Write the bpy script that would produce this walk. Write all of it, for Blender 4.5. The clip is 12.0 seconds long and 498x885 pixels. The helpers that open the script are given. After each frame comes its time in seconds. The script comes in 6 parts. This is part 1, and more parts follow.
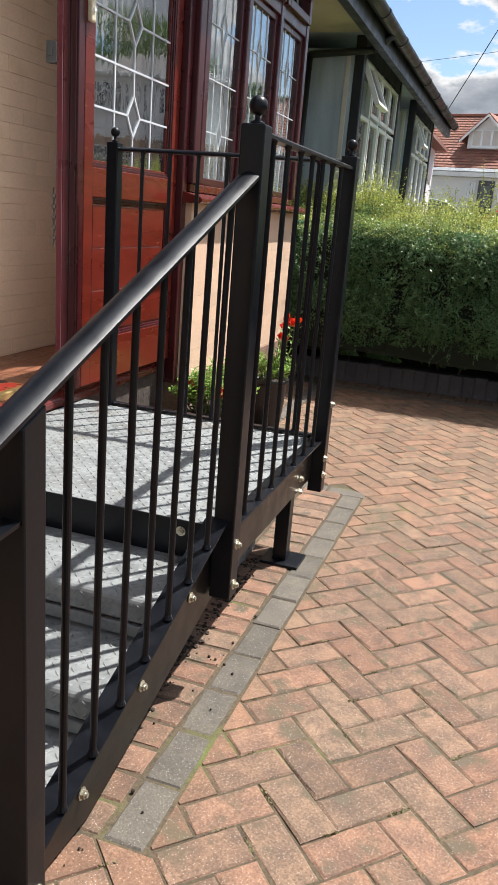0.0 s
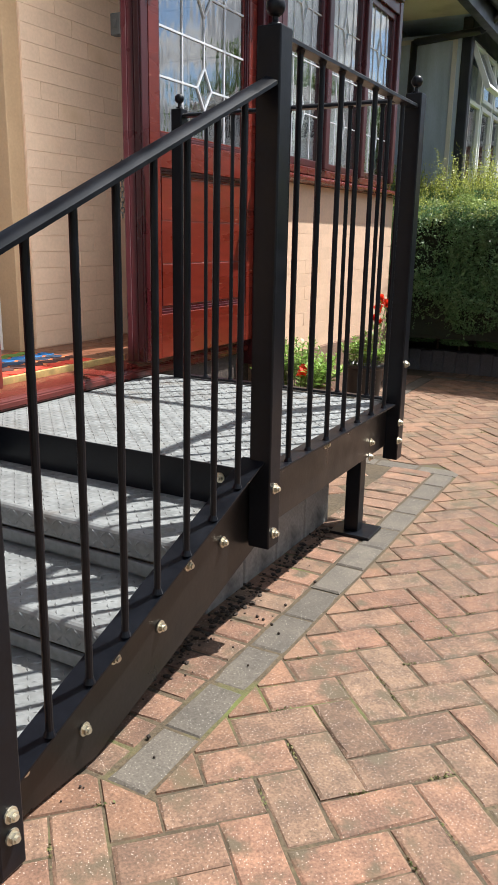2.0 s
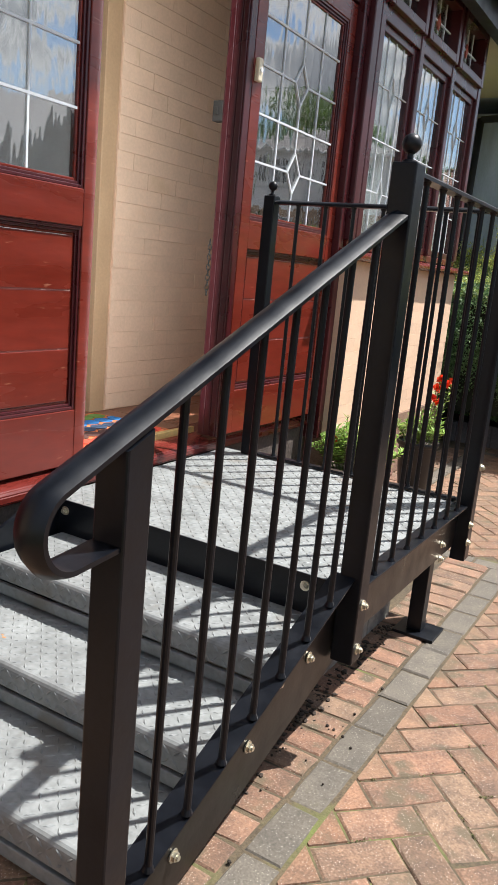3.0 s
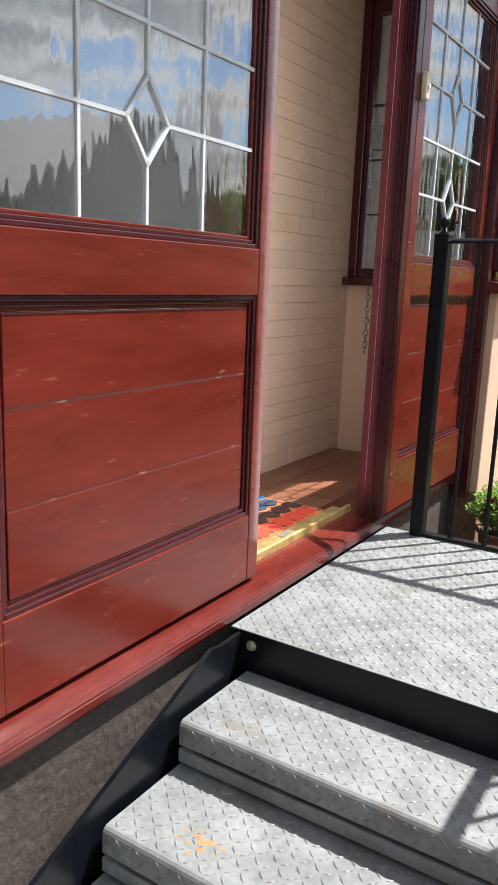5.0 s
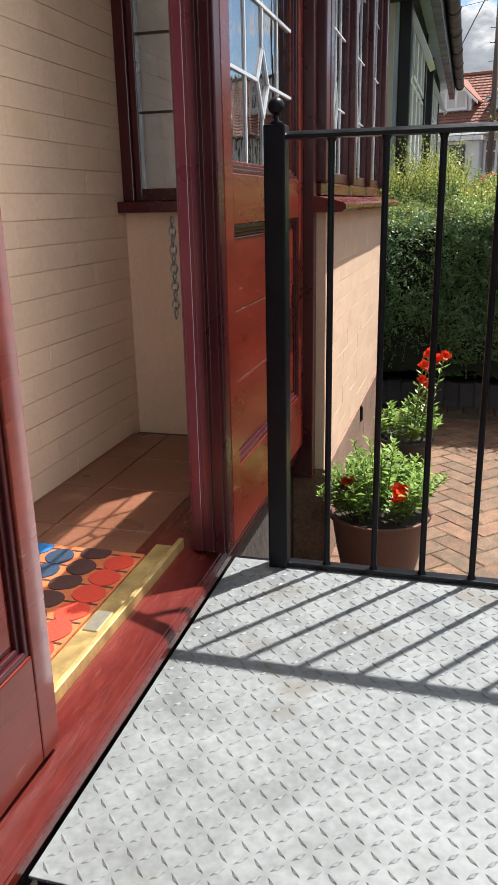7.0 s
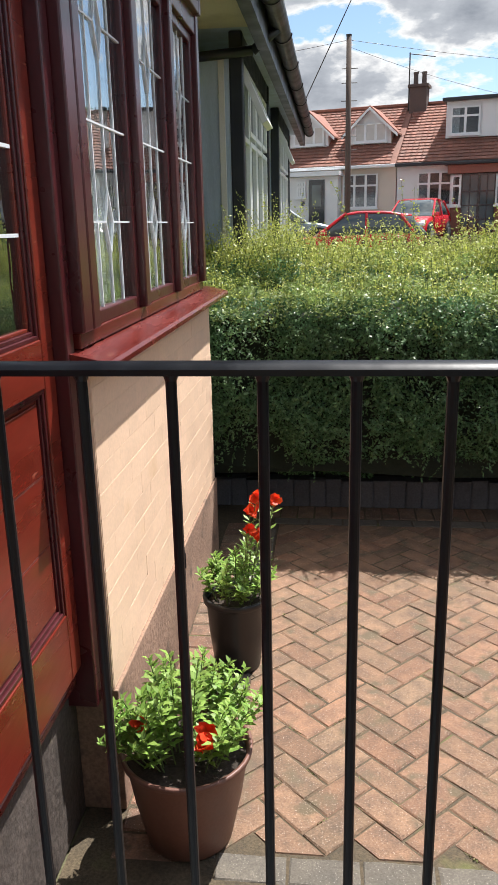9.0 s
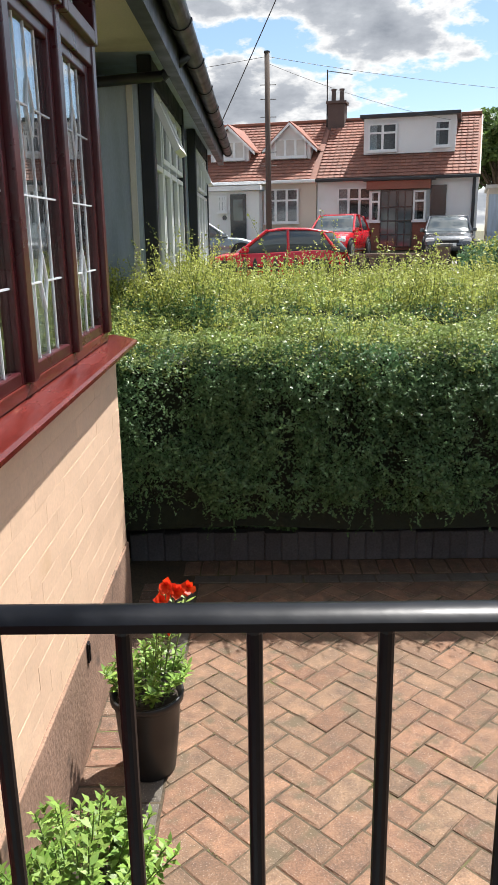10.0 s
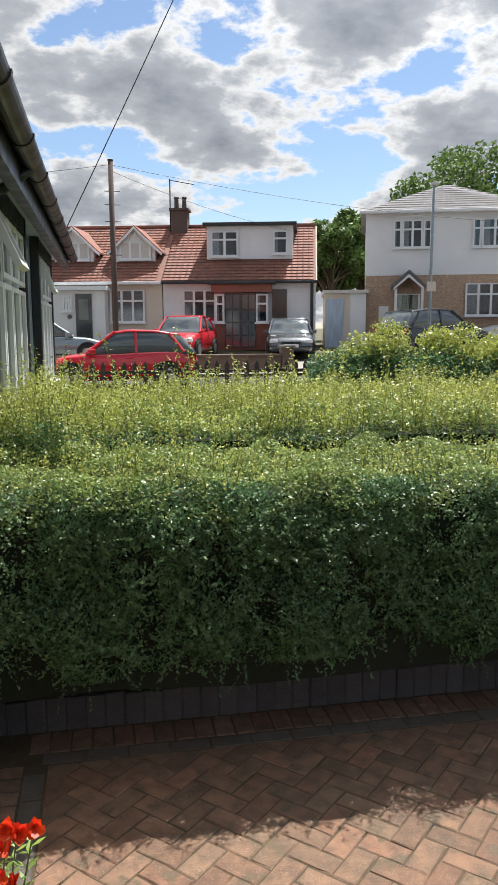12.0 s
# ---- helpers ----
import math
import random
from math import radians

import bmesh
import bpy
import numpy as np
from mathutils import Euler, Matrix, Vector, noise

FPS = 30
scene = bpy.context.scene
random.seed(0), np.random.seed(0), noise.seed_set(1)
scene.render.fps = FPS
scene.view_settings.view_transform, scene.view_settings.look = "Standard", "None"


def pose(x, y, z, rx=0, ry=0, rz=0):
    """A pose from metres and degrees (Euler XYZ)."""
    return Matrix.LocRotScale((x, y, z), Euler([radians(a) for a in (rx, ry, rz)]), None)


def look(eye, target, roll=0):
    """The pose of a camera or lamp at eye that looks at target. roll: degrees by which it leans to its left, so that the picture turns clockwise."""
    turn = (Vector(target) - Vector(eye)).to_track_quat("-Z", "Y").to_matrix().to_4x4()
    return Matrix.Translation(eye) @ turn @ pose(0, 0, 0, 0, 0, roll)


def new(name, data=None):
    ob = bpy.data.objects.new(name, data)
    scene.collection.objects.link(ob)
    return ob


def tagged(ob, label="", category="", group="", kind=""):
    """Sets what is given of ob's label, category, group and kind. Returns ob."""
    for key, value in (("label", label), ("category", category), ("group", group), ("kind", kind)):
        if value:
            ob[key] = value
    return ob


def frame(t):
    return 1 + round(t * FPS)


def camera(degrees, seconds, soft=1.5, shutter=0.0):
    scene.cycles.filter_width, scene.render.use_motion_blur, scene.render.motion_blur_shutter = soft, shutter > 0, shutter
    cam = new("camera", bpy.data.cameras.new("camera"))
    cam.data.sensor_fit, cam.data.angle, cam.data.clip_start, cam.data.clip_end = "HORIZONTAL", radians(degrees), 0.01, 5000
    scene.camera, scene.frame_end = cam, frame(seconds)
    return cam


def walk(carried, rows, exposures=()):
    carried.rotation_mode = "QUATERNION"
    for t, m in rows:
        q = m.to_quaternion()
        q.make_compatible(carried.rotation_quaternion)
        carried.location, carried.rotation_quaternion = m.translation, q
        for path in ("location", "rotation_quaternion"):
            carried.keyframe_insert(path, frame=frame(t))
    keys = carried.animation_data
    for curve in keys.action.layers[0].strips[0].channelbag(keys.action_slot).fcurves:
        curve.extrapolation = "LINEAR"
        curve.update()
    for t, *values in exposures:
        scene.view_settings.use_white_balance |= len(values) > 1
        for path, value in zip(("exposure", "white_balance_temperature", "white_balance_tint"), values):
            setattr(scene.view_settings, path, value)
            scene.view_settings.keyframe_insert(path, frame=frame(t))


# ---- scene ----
cam = camera(36.0, 12.0)
PATH = [
    (0, (1.683, -1.804, 1.323), (1.096, 0.022, 0.757), 4.6),
    (0.5, (1.897, -1.712, 1.233), (1.291, 0.117, 0.698), 2.6),
    (1, (1.929, -1.651, 1.091), (1.183, 0.121, 0.54), 0.3),
    (1.5, (1.914, -1.633, 1.046), (1.007, 0.059, 0.487), -0.5),
    (2, (1.908, -1.633, 1.075), (0.992, 0.068, 0.555), 1.0),
    (2.5, (1.845, -1.655, 1.18), (0.905, 0.05, 0.722), 3.8),
    (3, (1.702, -1.704, 1.26), (0.73, -0.011, 0.823), 5.4),
    (3.5, (1.511, -1.757, 1.325), (0.511, -0.075, 0.911), 4.8),
    (3.7, (1.45, -1.773, 1.332), (0.444, -0.091, 0.934), 4.7),
    (5.3, (0.863, -1.408, 1.404), (-0.168, 0.248, 0.965), 1.6),
    (5.5, (0.793, -1.334, 1.396), (-0.163, 0.362, 0.936), 1.0),
    (6, (0.654, -1.138, 1.373), (-0.099, 0.636, 0.836), 0.2),
    (6.5, (0.543, -0.874, 1.382), (-0.085, 0.936, 0.805), -0.2),
    (7, (0.485, -0.657, 1.398), (-0.029, 1.181, 0.802), -1.2),
    (7.5, (0.443, -0.387, 1.438), (0.135, 1.497, 0.841), -1.8),
    (7.7, (0.415, -0.292, 1.486), (0.222, 1.602, 0.874), -1.5),
    (9.3, (0.664, 0.268, 1.79), (0.446, 2.183, 1.258), -1.2),
    (9.5, (0.661, 0.329, 1.84), (0.493, 2.25, 1.311), -1.1),
    (10, (0.679, 0.525, 1.88), (0.651, 2.455, 1.355), -0.9),
    (10.5, (0.67, 0.691, 1.975), (0.687, 2.626, 1.47), -1.0),
    (11, (0.638, 0.808, 2.061), (0.636, 2.759, 1.617), -1.3),
    (11.5, (0.612, 0.868, 2.101), (0.744, 2.831, 1.744), -0.8),
    (12, (0.648, 0.957, 2.047), (1.014, 2.901, 1.752), -0.2),
]
walk(cam, [(t, look(eye, target, roll)) for t, eye, target, roll in PATH],
     ((0, 1.05), (2, 1.08), (3.5, 1.22), (5.5, 1.24), (6.5, 1.08), (7.5, 1.00), (9.5, 1.10), (11, 0.97), (12, 0.86)))

# ---- light ----
SUN = Vector((0.357, 0.47, 1.06)).normalized()
sun_data = bpy.data.lights.new("sun", "SUN")
sun_data.energy, sun_data.angle, sun_data.color = 4.2, radians(0.6), (1.0, 0.965, 0.925)
sun = new("sun", sun_data)
sun.matrix_world = look((0, 0, 30), Vector((0, 0, 30)) - SUN)


def build_world():
    w = bpy.data.worlds.new("world")
    scene.world = w
    w.use_nodes = True
    nt = w.node_tree
    nt.nodes.clear()
    n, l = nt.nodes.new, nt.links.new
    sky = n("ShaderNodeTexSky")
    sky.sky_type, sky.sun_disc = "NISHITA", False
    sky.sun_elevation, sky.sun_rotation = math.asin(SUN.z), math.atan2(SUN.x, SUN.y)
    sky.dust_density, sky.ozone_density = 0.4, 2.6
    b1 = n("ShaderNodeBackground")
    b1.inputs[1].default_value = 0.078
    l(sky.outputs[0], b1.inputs[0])
    tc, sep, add = n("ShaderNodeTexCoord"), n("ShaderNodeSeparateXYZ"), n("ShaderNodeMath")
    l(tc.outputs["Generated"], sep.inputs[0])
    add.inputs[1].default_value = 0.34
    mx = n("ShaderNodeMath")
    mx.operation = "MAXIMUM"
    mx.inputs[1].default_value = 0.0
    l(sep.outputs[2], mx.inputs[0])
    l(mx.outputs[0], add.inputs[0])
    dv = n("ShaderNodeVectorMath")
    dv.operation = "DIVIDE"
    comb = n("ShaderNodeCombineXYZ")
    l(add.outputs[0], comb.inputs[0])
    l(add.outputs[0], comb.inputs[1])
    comb.inputs[2].default_value = 1.0
    l(tc.outputs["Generated"], dv.inputs[0])
    l(comb.outputs[0], dv.inputs[1])
    noise_a = n("ShaderNodeTexNoise")
    noise_a.inputs["Scale"].default_value = 3.1
    noise_a.inputs["Detail"].default_value = 9.0
    noise_a.inputs["Roughness"].default_value = 0.58
    l(dv.outputs[0], noise_a.inputs["Vector"])
    ramp = n("ShaderNodeValToRGB")
    ramp.color_ramp.elements[0].position, ramp.color_ramp.elements[1].position = 0.452, 0.490
    l(noise_a.outputs[0], ramp.inputs[0])
    shade = n("ShaderNodeValToRGB")
    e = shade.color_ramp.elements
    e[0].position, e[0].color = 0.485, (1.0, 1.0, 1.0, 1)
    e[1].position, e[1].color = 0.68, (0.30, 0.33, 0.38, 1)
    mid = e.new(0.545)
    mid.color = (0.52, 0.55, 0.60, 1)
    l(noise_a.outputs[0], shade.inputs[0])
    b2 = n("ShaderNodeBackground")
    # clouds glow more towards the sun
    dot, pw, ma = n("ShaderNodeVectorMath"), n("ShaderNodeMath"), n("ShaderNodeMath")
    dot.operation = "DOT_PRODUCT"
    dot.inputs[1].default_value = SUN
    l(tc.outputs["Generated"], dot.inputs[0])
    mx2 = n("ShaderNodeMath")
    mx2.operation = "MAXIMUM"
    mx2.inputs[1].default_value = 0.0
    l(dot.outputs["Value"], mx2.inputs[0])
    pw.operation, pw.inputs[1].default_value = "POWER", 8.0
    l(mx2.outputs[0], pw.inputs[0])
    ma.operation, ma.inputs[1].default_value, ma.inputs[2].default_value = "MULTIPLY_ADD", 1.2, 0.49
    l(pw.outputs[0], ma.inputs[0])
    l(ma.outputs[0], b2.inputs[1])
    l(shade.outputs[0], b2.inputs[0])
    mix, out = n("ShaderNodeMixShader"), n("ShaderNodeOutputWorld")
    l(ramp.outputs[0], mix.inputs[0])
    l(b1.outputs[0], mix.inputs[1])
    l(b2.outputs[0], mix.inputs[2])
    l(mix.outputs[0], out.inputs[0])


build_world()
# area lamp added in the open porch doorway to strengthen the sky's light inside
door_light = bpy.data.lights.new("doorway_fill", "AREA")
door_light.shape, door_light.size, door_light.size_y = "RECTANGLE", 0.72, 1.9
door_light.energy, door_light.color = 5.4, (0.93, 0.97, 1.0)
new("doorway_fill", door_light).matrix_world = look((-0.10, 0.68, 1.58), (-1.0, 0.68, 1.58))


# ---- materials ----
def mat(name, base, rough=0.6, metal=0.0, var=0.15, scale=6.0, fine=90.0, fvar=0.10, bump=0.0, bscale=120.0,
        rand=0.0, island=0.0, coat=0.0, stain=None, stain_scale=3.0, stain_at=0.6, stretch=(1, 1, 1), hue=None, rvar=0.1, spec=0.5,
        speck=None, speck_scale=300.0, through_light=0.0):
    m = bpy.data.materials.new(name)
    m.use_nodes = True
    nt = m.node_tree
    n, l = nt.nodes.new, nt.links.new
    bsdf = nt.nodes["Principled BSDF"]
    tc, mp = n("ShaderNodeTexCoord"), n("ShaderNodeMapping")
    mp.inputs["Scale"].default_value = stretch
    l(tc.outputs["Object"], mp.inputs[0])
    vec = mp.outputs[0]
    if rand:
        oi, sc = n("ShaderNodeObjectInfo"), n("ShaderNodeVectorMath")
        sc.operation = "SCALE"
        sc.inputs[0].default_value = (31, 17, 5)
        l(oi.outputs["Random"], sc.inputs["Scale"])
        ad = n("ShaderNodeVectorMath")
        l(vec, ad.inputs[0])
        l(sc.outputs[0], ad.inputs[1])
        vec = ad.outputs[0]

    def nz(s, d=4.0):
        t = n("ShaderNodeTexNoise")
        t.inputs["Scale"].default_value, t.inputs["Detail"].default_value = s, d
        l(vec, t.inputs["Vector"])
        return t.outputs[0]

    def mul(col, fac_out, amount):
        # brightness 1 - amount .. 1 + amount, driven by fac_out around 0.5
        mr = n("ShaderNodeMapRange")
        mr.inputs[1].default_value, mr.inputs[2].default_value = 0.25, 0.75
        mr.inputs[3].default_value, mr.inputs[4].default_value = 1 - amount, 1 + amount
        l(fac_out, mr.inputs[0])
        vm = n("ShaderNodeVectorMath")
        vm.operation = "SCALE"
        l(col, vm.inputs[0])
        l(mr.outputs[0], vm.inputs["Scale"])
        return vm.outputs[0]

    rgb = n("ShaderNodeRGB")
    rgb.outputs[0].default_value = (*base, 1)
    col = rgb.outputs[0]
    src = None
    if rand or island:
        if rand:
            src = oi.outputs["Random"]
        else:
            src = n("ShaderNodeNewGeometry").outputs["Random Per Island"]
        if hue:
            mxn = n("ShaderNodeMix")
            mxn.data_type = "RGBA"
            wn = n("ShaderNodeTexWhiteNoise")
            wn.noise_dimensions = "1D"
            l(src, wn.inputs["W"])
            l(wn.outputs["Value"], mxn.inputs[0])
            l(col, mxn.inputs[6])
            mxn.inputs[7].default_value = (*hue, 1)
            col = mxn.outputs[2]
        mr0 = n("ShaderNodeMapRange")
        a = rand or island
        mr0.inputs[3].default_value, mr0.inputs[4].default_value = 1 - a, 1 + a
        l(src, mr0.inputs[0])
        vm0 = n("ShaderNodeVectorMath")
        vm0.operation = "SCALE"
        l(col, vm0.inputs[0])
        l(mr0.outputs[0], vm0.inputs["Scale"])
        col = vm0.outputs[0]
    big = nz(scale)
    if var:
        col = mul(col, big, var)
    if fvar:
        col = mul(col, nz(fine, 2.0), fvar)
    if stain:
        st = n("ShaderNodeMapRange")
        st.inputs[1].default_value, st.inputs[2].default_value = stain_at, stain_at + 0.12
        l(nz(stain_scale, 6.0), st.inputs[0])
        ms = n("ShaderNodeMix")
        ms.data_type = "RGBA"
        l(st.outputs[0], ms.inputs[0])
        l(col, ms.inputs[6])
        ms.inputs[7].default_value = (*stain, 1)
        col = ms.outputs[2]
    if speck:
        vo = n("ShaderNodeTexVoronoi")
        vo.inputs["Scale"].default_value = speck_scale
        l(vec, vo.inputs["Vector"])
        s2 = n("ShaderNodeMapRange")
        s2.inputs[1].default_value, s2.inputs[2].default_value = 0.20, 0.10
        l(vo.outputs["Distance"], s2.inputs[0])
        m2 = n("ShaderNodeMix")
        m2.data_type = "RGBA"
        l(s2.outputs[0], m2.inputs[0])
        l(col, m2.inputs[6])
        m2.inputs[7].default_value = (*speck, 1)
        col = m2.outputs[2]
    l(col, bsdf.inputs["Base Color"])
    if rvar:
        rr = n("ShaderNodeMapRange")
        rr.inputs[1].default_value, rr.inputs[2].default_value = 0.3, 0.7
        rr.inputs[3].default_value, rr.inputs[4].default_value = max(0.02, rough - rvar), min(1, rough + rvar)
        l(big, rr.inputs[0])
        l(rr.outputs[0], bsdf.inputs["Roughness"])
    else:
        bsdf.inputs["Roughness"].default_value = rough
    bsdf.inputs["Metallic"].default_value = metal
    bsdf.inputs["Coat Weight"].default_value = coat
    bsdf.inputs["Coat Roughness"].default_value = 0.12
    bsdf.inputs["Specular IOR Level"].default_value = spec
    if bump:
        bp = n("ShaderNodeBump")
        bp.inputs["Strength"].default_value = 0.6
        bp.inputs["Distance"].default_value = bump
        l(nz(bscale, 4.0), bp.inputs["Height"])
        l(bp.outputs[0], bsdf.inputs["Normal"])
    if through_light:
        # thin leaf that lets part of the light through
        tl, mx_ = n("ShaderNodeBsdfTranslucent"), n("ShaderNodeMixShader")
        mx_.inputs[0].default_value = through_light
        l(col, tl.inputs["Color"])
        l(bsdf.outputs[0], mx_.inputs[1])
        l(tl.outputs[0], mx_.inputs[2])
        l(mx_.outputs[0], nt.nodes["Material Output"].inputs["Surface"])
    return m


def glass_mat(name, tint=(0.9, 0.93, 0.92), wave=0.0, r0=0.06):
    """A glass face that lets light through and mirrors more the flatter it is seen."""
    m = bpy.data.materials.new(name)
    m.use_nodes = True
    nt = m.node_tree
    nt.nodes.clear()
    n, l = nt.nodes.new, nt.links.new
    tr, gl, mix, out, lw = (n("ShaderNodeBsdfTransparent"), n("ShaderNodeBsdfGlossy"), n("ShaderNodeMixShader"),
                            n("ShaderNodeOutputMaterial"), n("ShaderNodeLayerWeight"))
    tr.inputs[0].default_value = (*tint, 1)
    gl.inputs["Roughness"].default_value = 0.0
    lw.inputs[0].default_value = 0.5
    pw, ma = n("ShaderNodeMath"), n("ShaderNodeMath")
    pw.operation, pw.inputs[1].default_value = "POWER", 3.0
    ma.operation, ma.inputs[1].default_value, ma.inputs[2].default_value = "MULTIPLY_ADD", 0.8 - r0, r0
    l(lw.outputs["Facing"], pw.inputs[0])
    l(pw.outputs[0], ma.inputs[0])
    if wave:
        tc, mp, nz, bp = n("ShaderNodeTexCoord"), n("ShaderNodeMapping"), n("ShaderNodeTexNoise"), n("ShaderNodeBump")
        mp.inputs["Scale"].default_value = (1, 1, 0.25)
        nz.inputs["Scale"].default_value, nz.inputs["Detail"].default_value = 16.0, 2.0
        bp.inputs["Distance"].default_value, bp.inputs["Strength"].default_value = wave, 0.5
        l(tc.outputs["Object"], mp.inputs[0])
        l(mp.outputs[0], nz.inputs["Vector"])
        l(nz.outputs[0], bp.inputs["Height"])
        l(bp.outputs[0], gl.inputs["Normal"])
    l(ma.outputs[0], mix.inputs[0])
    l(tr.outputs[0], mix.inputs[1])
    l(gl.outputs[0], mix.inputs[2])
    l(mix.outputs[0], out.inputs[0])
    return m


M = {}
M["black"] = mat("black_gloss_paint", (0.0042, 0.0055, 0.0085), 0.35, spec=0.26, var=0.25, scale=14, fvar=0.2, bump=0.0004, bscale=60, rvar=0.07)
M["brown_black"] = mat("dark_brown_paint", (0.009, 0.0075, 0.007), 0.36, var=0.25, scale=10, fvar=0.2, bump=0.0005, bscale=80)
M["zinc"] = mat("galvanised_steel", (0.212, 0.226, 0.226), 0.58, metal=0.18, var=0.2, scale=11, fine=60, fvar=0.16, bump=0.0008, bscale=40, stain=(0.17, 0.16, 0.14), stain_scale=5, stain_at=0.6, rvar=0.12)
M["rust"] = mat("rust_stain", (0.42, 0.21, 0.07), 0.7, var=0.3)
M["bolt"] = mat("zinc_bolt", (0.62, 0.58, 0.46), 0.35, metal=0.8, var=0.1)
M["red"] = mat("red_brown_gloss", (0.150, 0.018, 0.010), 0.30, var=0.22, scale=4, fine=22, fvar=0.14, bump=0.0010, bscale=34, stretch=(1, 0.4, 2.0), coat=0.22, rvar=0.08, spec=0.38, stain=(0.33, 0.13, 0.08), stain_scale=30, stain_at=0.665)
M["sillred"] = mat("worn_red_sill", (0.112, 0.016, 0.012), 0.22, spec=0.45, var=0.2, scale=5, fine=40, fvar=0.15, bump=0.0012, bscale=60, stretch=(2, 0.4, 1), stain=(0.22, 0.08, 0.055), stain_scale=14, stain_at=0.68)
M["filler"] = mat("flaking_pale_filler", (0.42, 0.24, 0.20), 0.7, var=0.3, stain=(0.11, 0.018, 0.012), stain_scale=16, stain_at=0.31)
M["maroon"] = mat("dark_maroon_gloss", (0.060, 0.008, 0.011), 0.30, var=0.18, scale=5, fvar=0.1, bump=0.0006, bscale=50, coat=0.10, rvar=0.06)
M["moss"] = mat("joint_dirt", (0.080, 0.060, 0.036), 0.95, var=0.35, scale=5, fine=120, fvar=0.4, bump=0.004, bscale=160, stain=(0.11, 0.13, 0.035), stain_scale=2.5, stain_at=0.58)
M["block"] = mat("red_paving_block", (0.192, 0.103, 0.066), 0.85, var=0.38, scale=16, fine=170, fvar=0.36, bump=0.0026, bscale=190, rand=0.20, hue=(0.163, 0.106, 0.070), stain=(0.105, 0.080, 0.050), stain_scale=11, stain_at=0.55, speck=(0.56, 0.46, 0.38), speck_scale=150)
M["block_far"] = mat("red_paving_block_far", (0.200, 0.108, 0.066), 0.85, var=0.38, scale=14, fine=150, fvar=0.34, bump=0.0026, bscale=190, island=0.20, hue=(0.172, 0.110, 0.069), stain=(0.115, 0.086, 0.052), stain_scale=9, stain_at=0.55, speck=(0.52, 0.42, 0.34), speck_scale=150)
M["greyblock"] = mat("grey_paving_block", (0.108, 0.094, 0.076), 0.88, var=0.28, scale=12, fine=170, fvar=0.28, bump=0.0016, bscale=220, rand=0.12, stain=(0.12, 0.11, 0.07), stain_scale=6, stain_at=0.63, speck=(0.36, 0.33, 0.28), speck_scale=130)
M["kerb"] = mat("dark_kerb_block", (0.085, 0.082, 0.088), 0.85, var=0.2, scale=8, fvar=0.2, bump=0.002, bscale=120, rand=0.14)
M["concrete"] = mat("weathered_concrete", (0.24, 0.225, 0.205), 0.9, var=0.25, scale=5, fine=90, fvar=0.2, bump=0.003, bscale=70, stain=(0.09, 0.085, 0.08), stain_scale=4, stain_at=0.56)
M["render"] = mat("rough_render", (0.27, 0.17, 0.118), 0.92, var=0.28, scale=5, fvar=0.25, bump=0.006, bscale=45, stain=(0.085, 0.062, 0.048), stain_scale=6, stain_at=0.6)
# darker than the plinth render: shade below the door sill put into the colour
M["shadedrender"] = mat("shaded_rough_render", (0.075, 0.058, 0.049), 0.92, var=0.3, scale=7, fvar=0.3, bump=0.008, bscale=40, stain=(0.12, 0.095, 0.075), stain_scale=30, stain_at=0.62)
M["cream"] = mat("cream_masonry_paint", (0.74, 0.525, 0.37), 0.8, spec=0.25, var=0.07, scale=4, fine=70, fvar=0.05, bump=0.0012, bscale=90, rand=0.012, stain=(0.62, 0.42, 0.26), stain_scale=2, stain_at=0.66)
M["tan"] = mat("tan_painted_reveal", (0.46, 0.30, 0.17), 0.6, var=0.08, fvar=0.06, bump=0.001)
M["greypaint"] = mat("pale_grey_paint", (0.58, 0.55, 0.51), 0.55, var=0.06, fvar=0.05)
M["plaster"] = mat("interior_plaster", (0.55, 0.5, 0.43), 0.8, var=0.06)
M["tile"] = mat("terracotta_floor_tile", (0.215, 0.088, 0.050), 0.36, var=0.25, scale=5, fvar=0.15, bump=0.0008, bscale=60, rand=0.12, stain=(0.33, 0.18, 0.11), stain_scale=5, stain_at=0.6)
M["brass"] = mat("worn_brass", (0.60, 0.42, 0.17), 0.42, metal=0.65, var=0.3, scale=20, fvar=0.1, bump=0.0004)
M["lead"] = mat("white_lead_came", (0.68, 0.72, 0.76), 0.45, var=0.08, fvar=0.05)
M["net"] = mat("pale_net_curtain", (0.84, 0.90, 0.87), 0.9, var=0.12, scale=8, fine=200, fvar=0.1, stretch=(1, 3, 0.3))
M["greycurtain"] = mat("grey_net_curtain", (0.78, 0.77, 0.75), 0.9, var=0.25, scale=14, fine=120, fvar=0.2)
M["glass"] = glass_mat("door_glass", (0.60, 0.63, 0.65), 0.0030, r0=0.34)
M["glass_clear"] = glass_mat("window_glass", (0.92, 0.96, 0.96), 0.0012, r0=0.40)
M["pinkglass"] = mat("pink_stained_glass", (0.5, 0.13, 0.1), 0.2, var=0.1)
M["plastic_cream"] = mat("cream_plastic", (0.78, 0.70, 0.52), 0.4, var=0.04)
M["iron"] = mat("dull_iron", (0.06, 0.055, 0.05), 0.6, metal=0.6, var=0.2)
M["terracotta"] = mat("brown_plastic_pot", (0.16, 0.075, 0.055), 0.5, var=0.12, scale=8, fvar=0.08, bump=0.0006)
M["blackpot"] = mat("black_plastic_pot", (0.012, 0.012, 0.013), 0.4, var=0.15, fvar=0.1)
M["soil"] = mat("dark_soil", (0.035, 0.025, 0.018), 0.95, var=0.4, fine=150, fvar=0.4, bump=0.006, bscale=90)
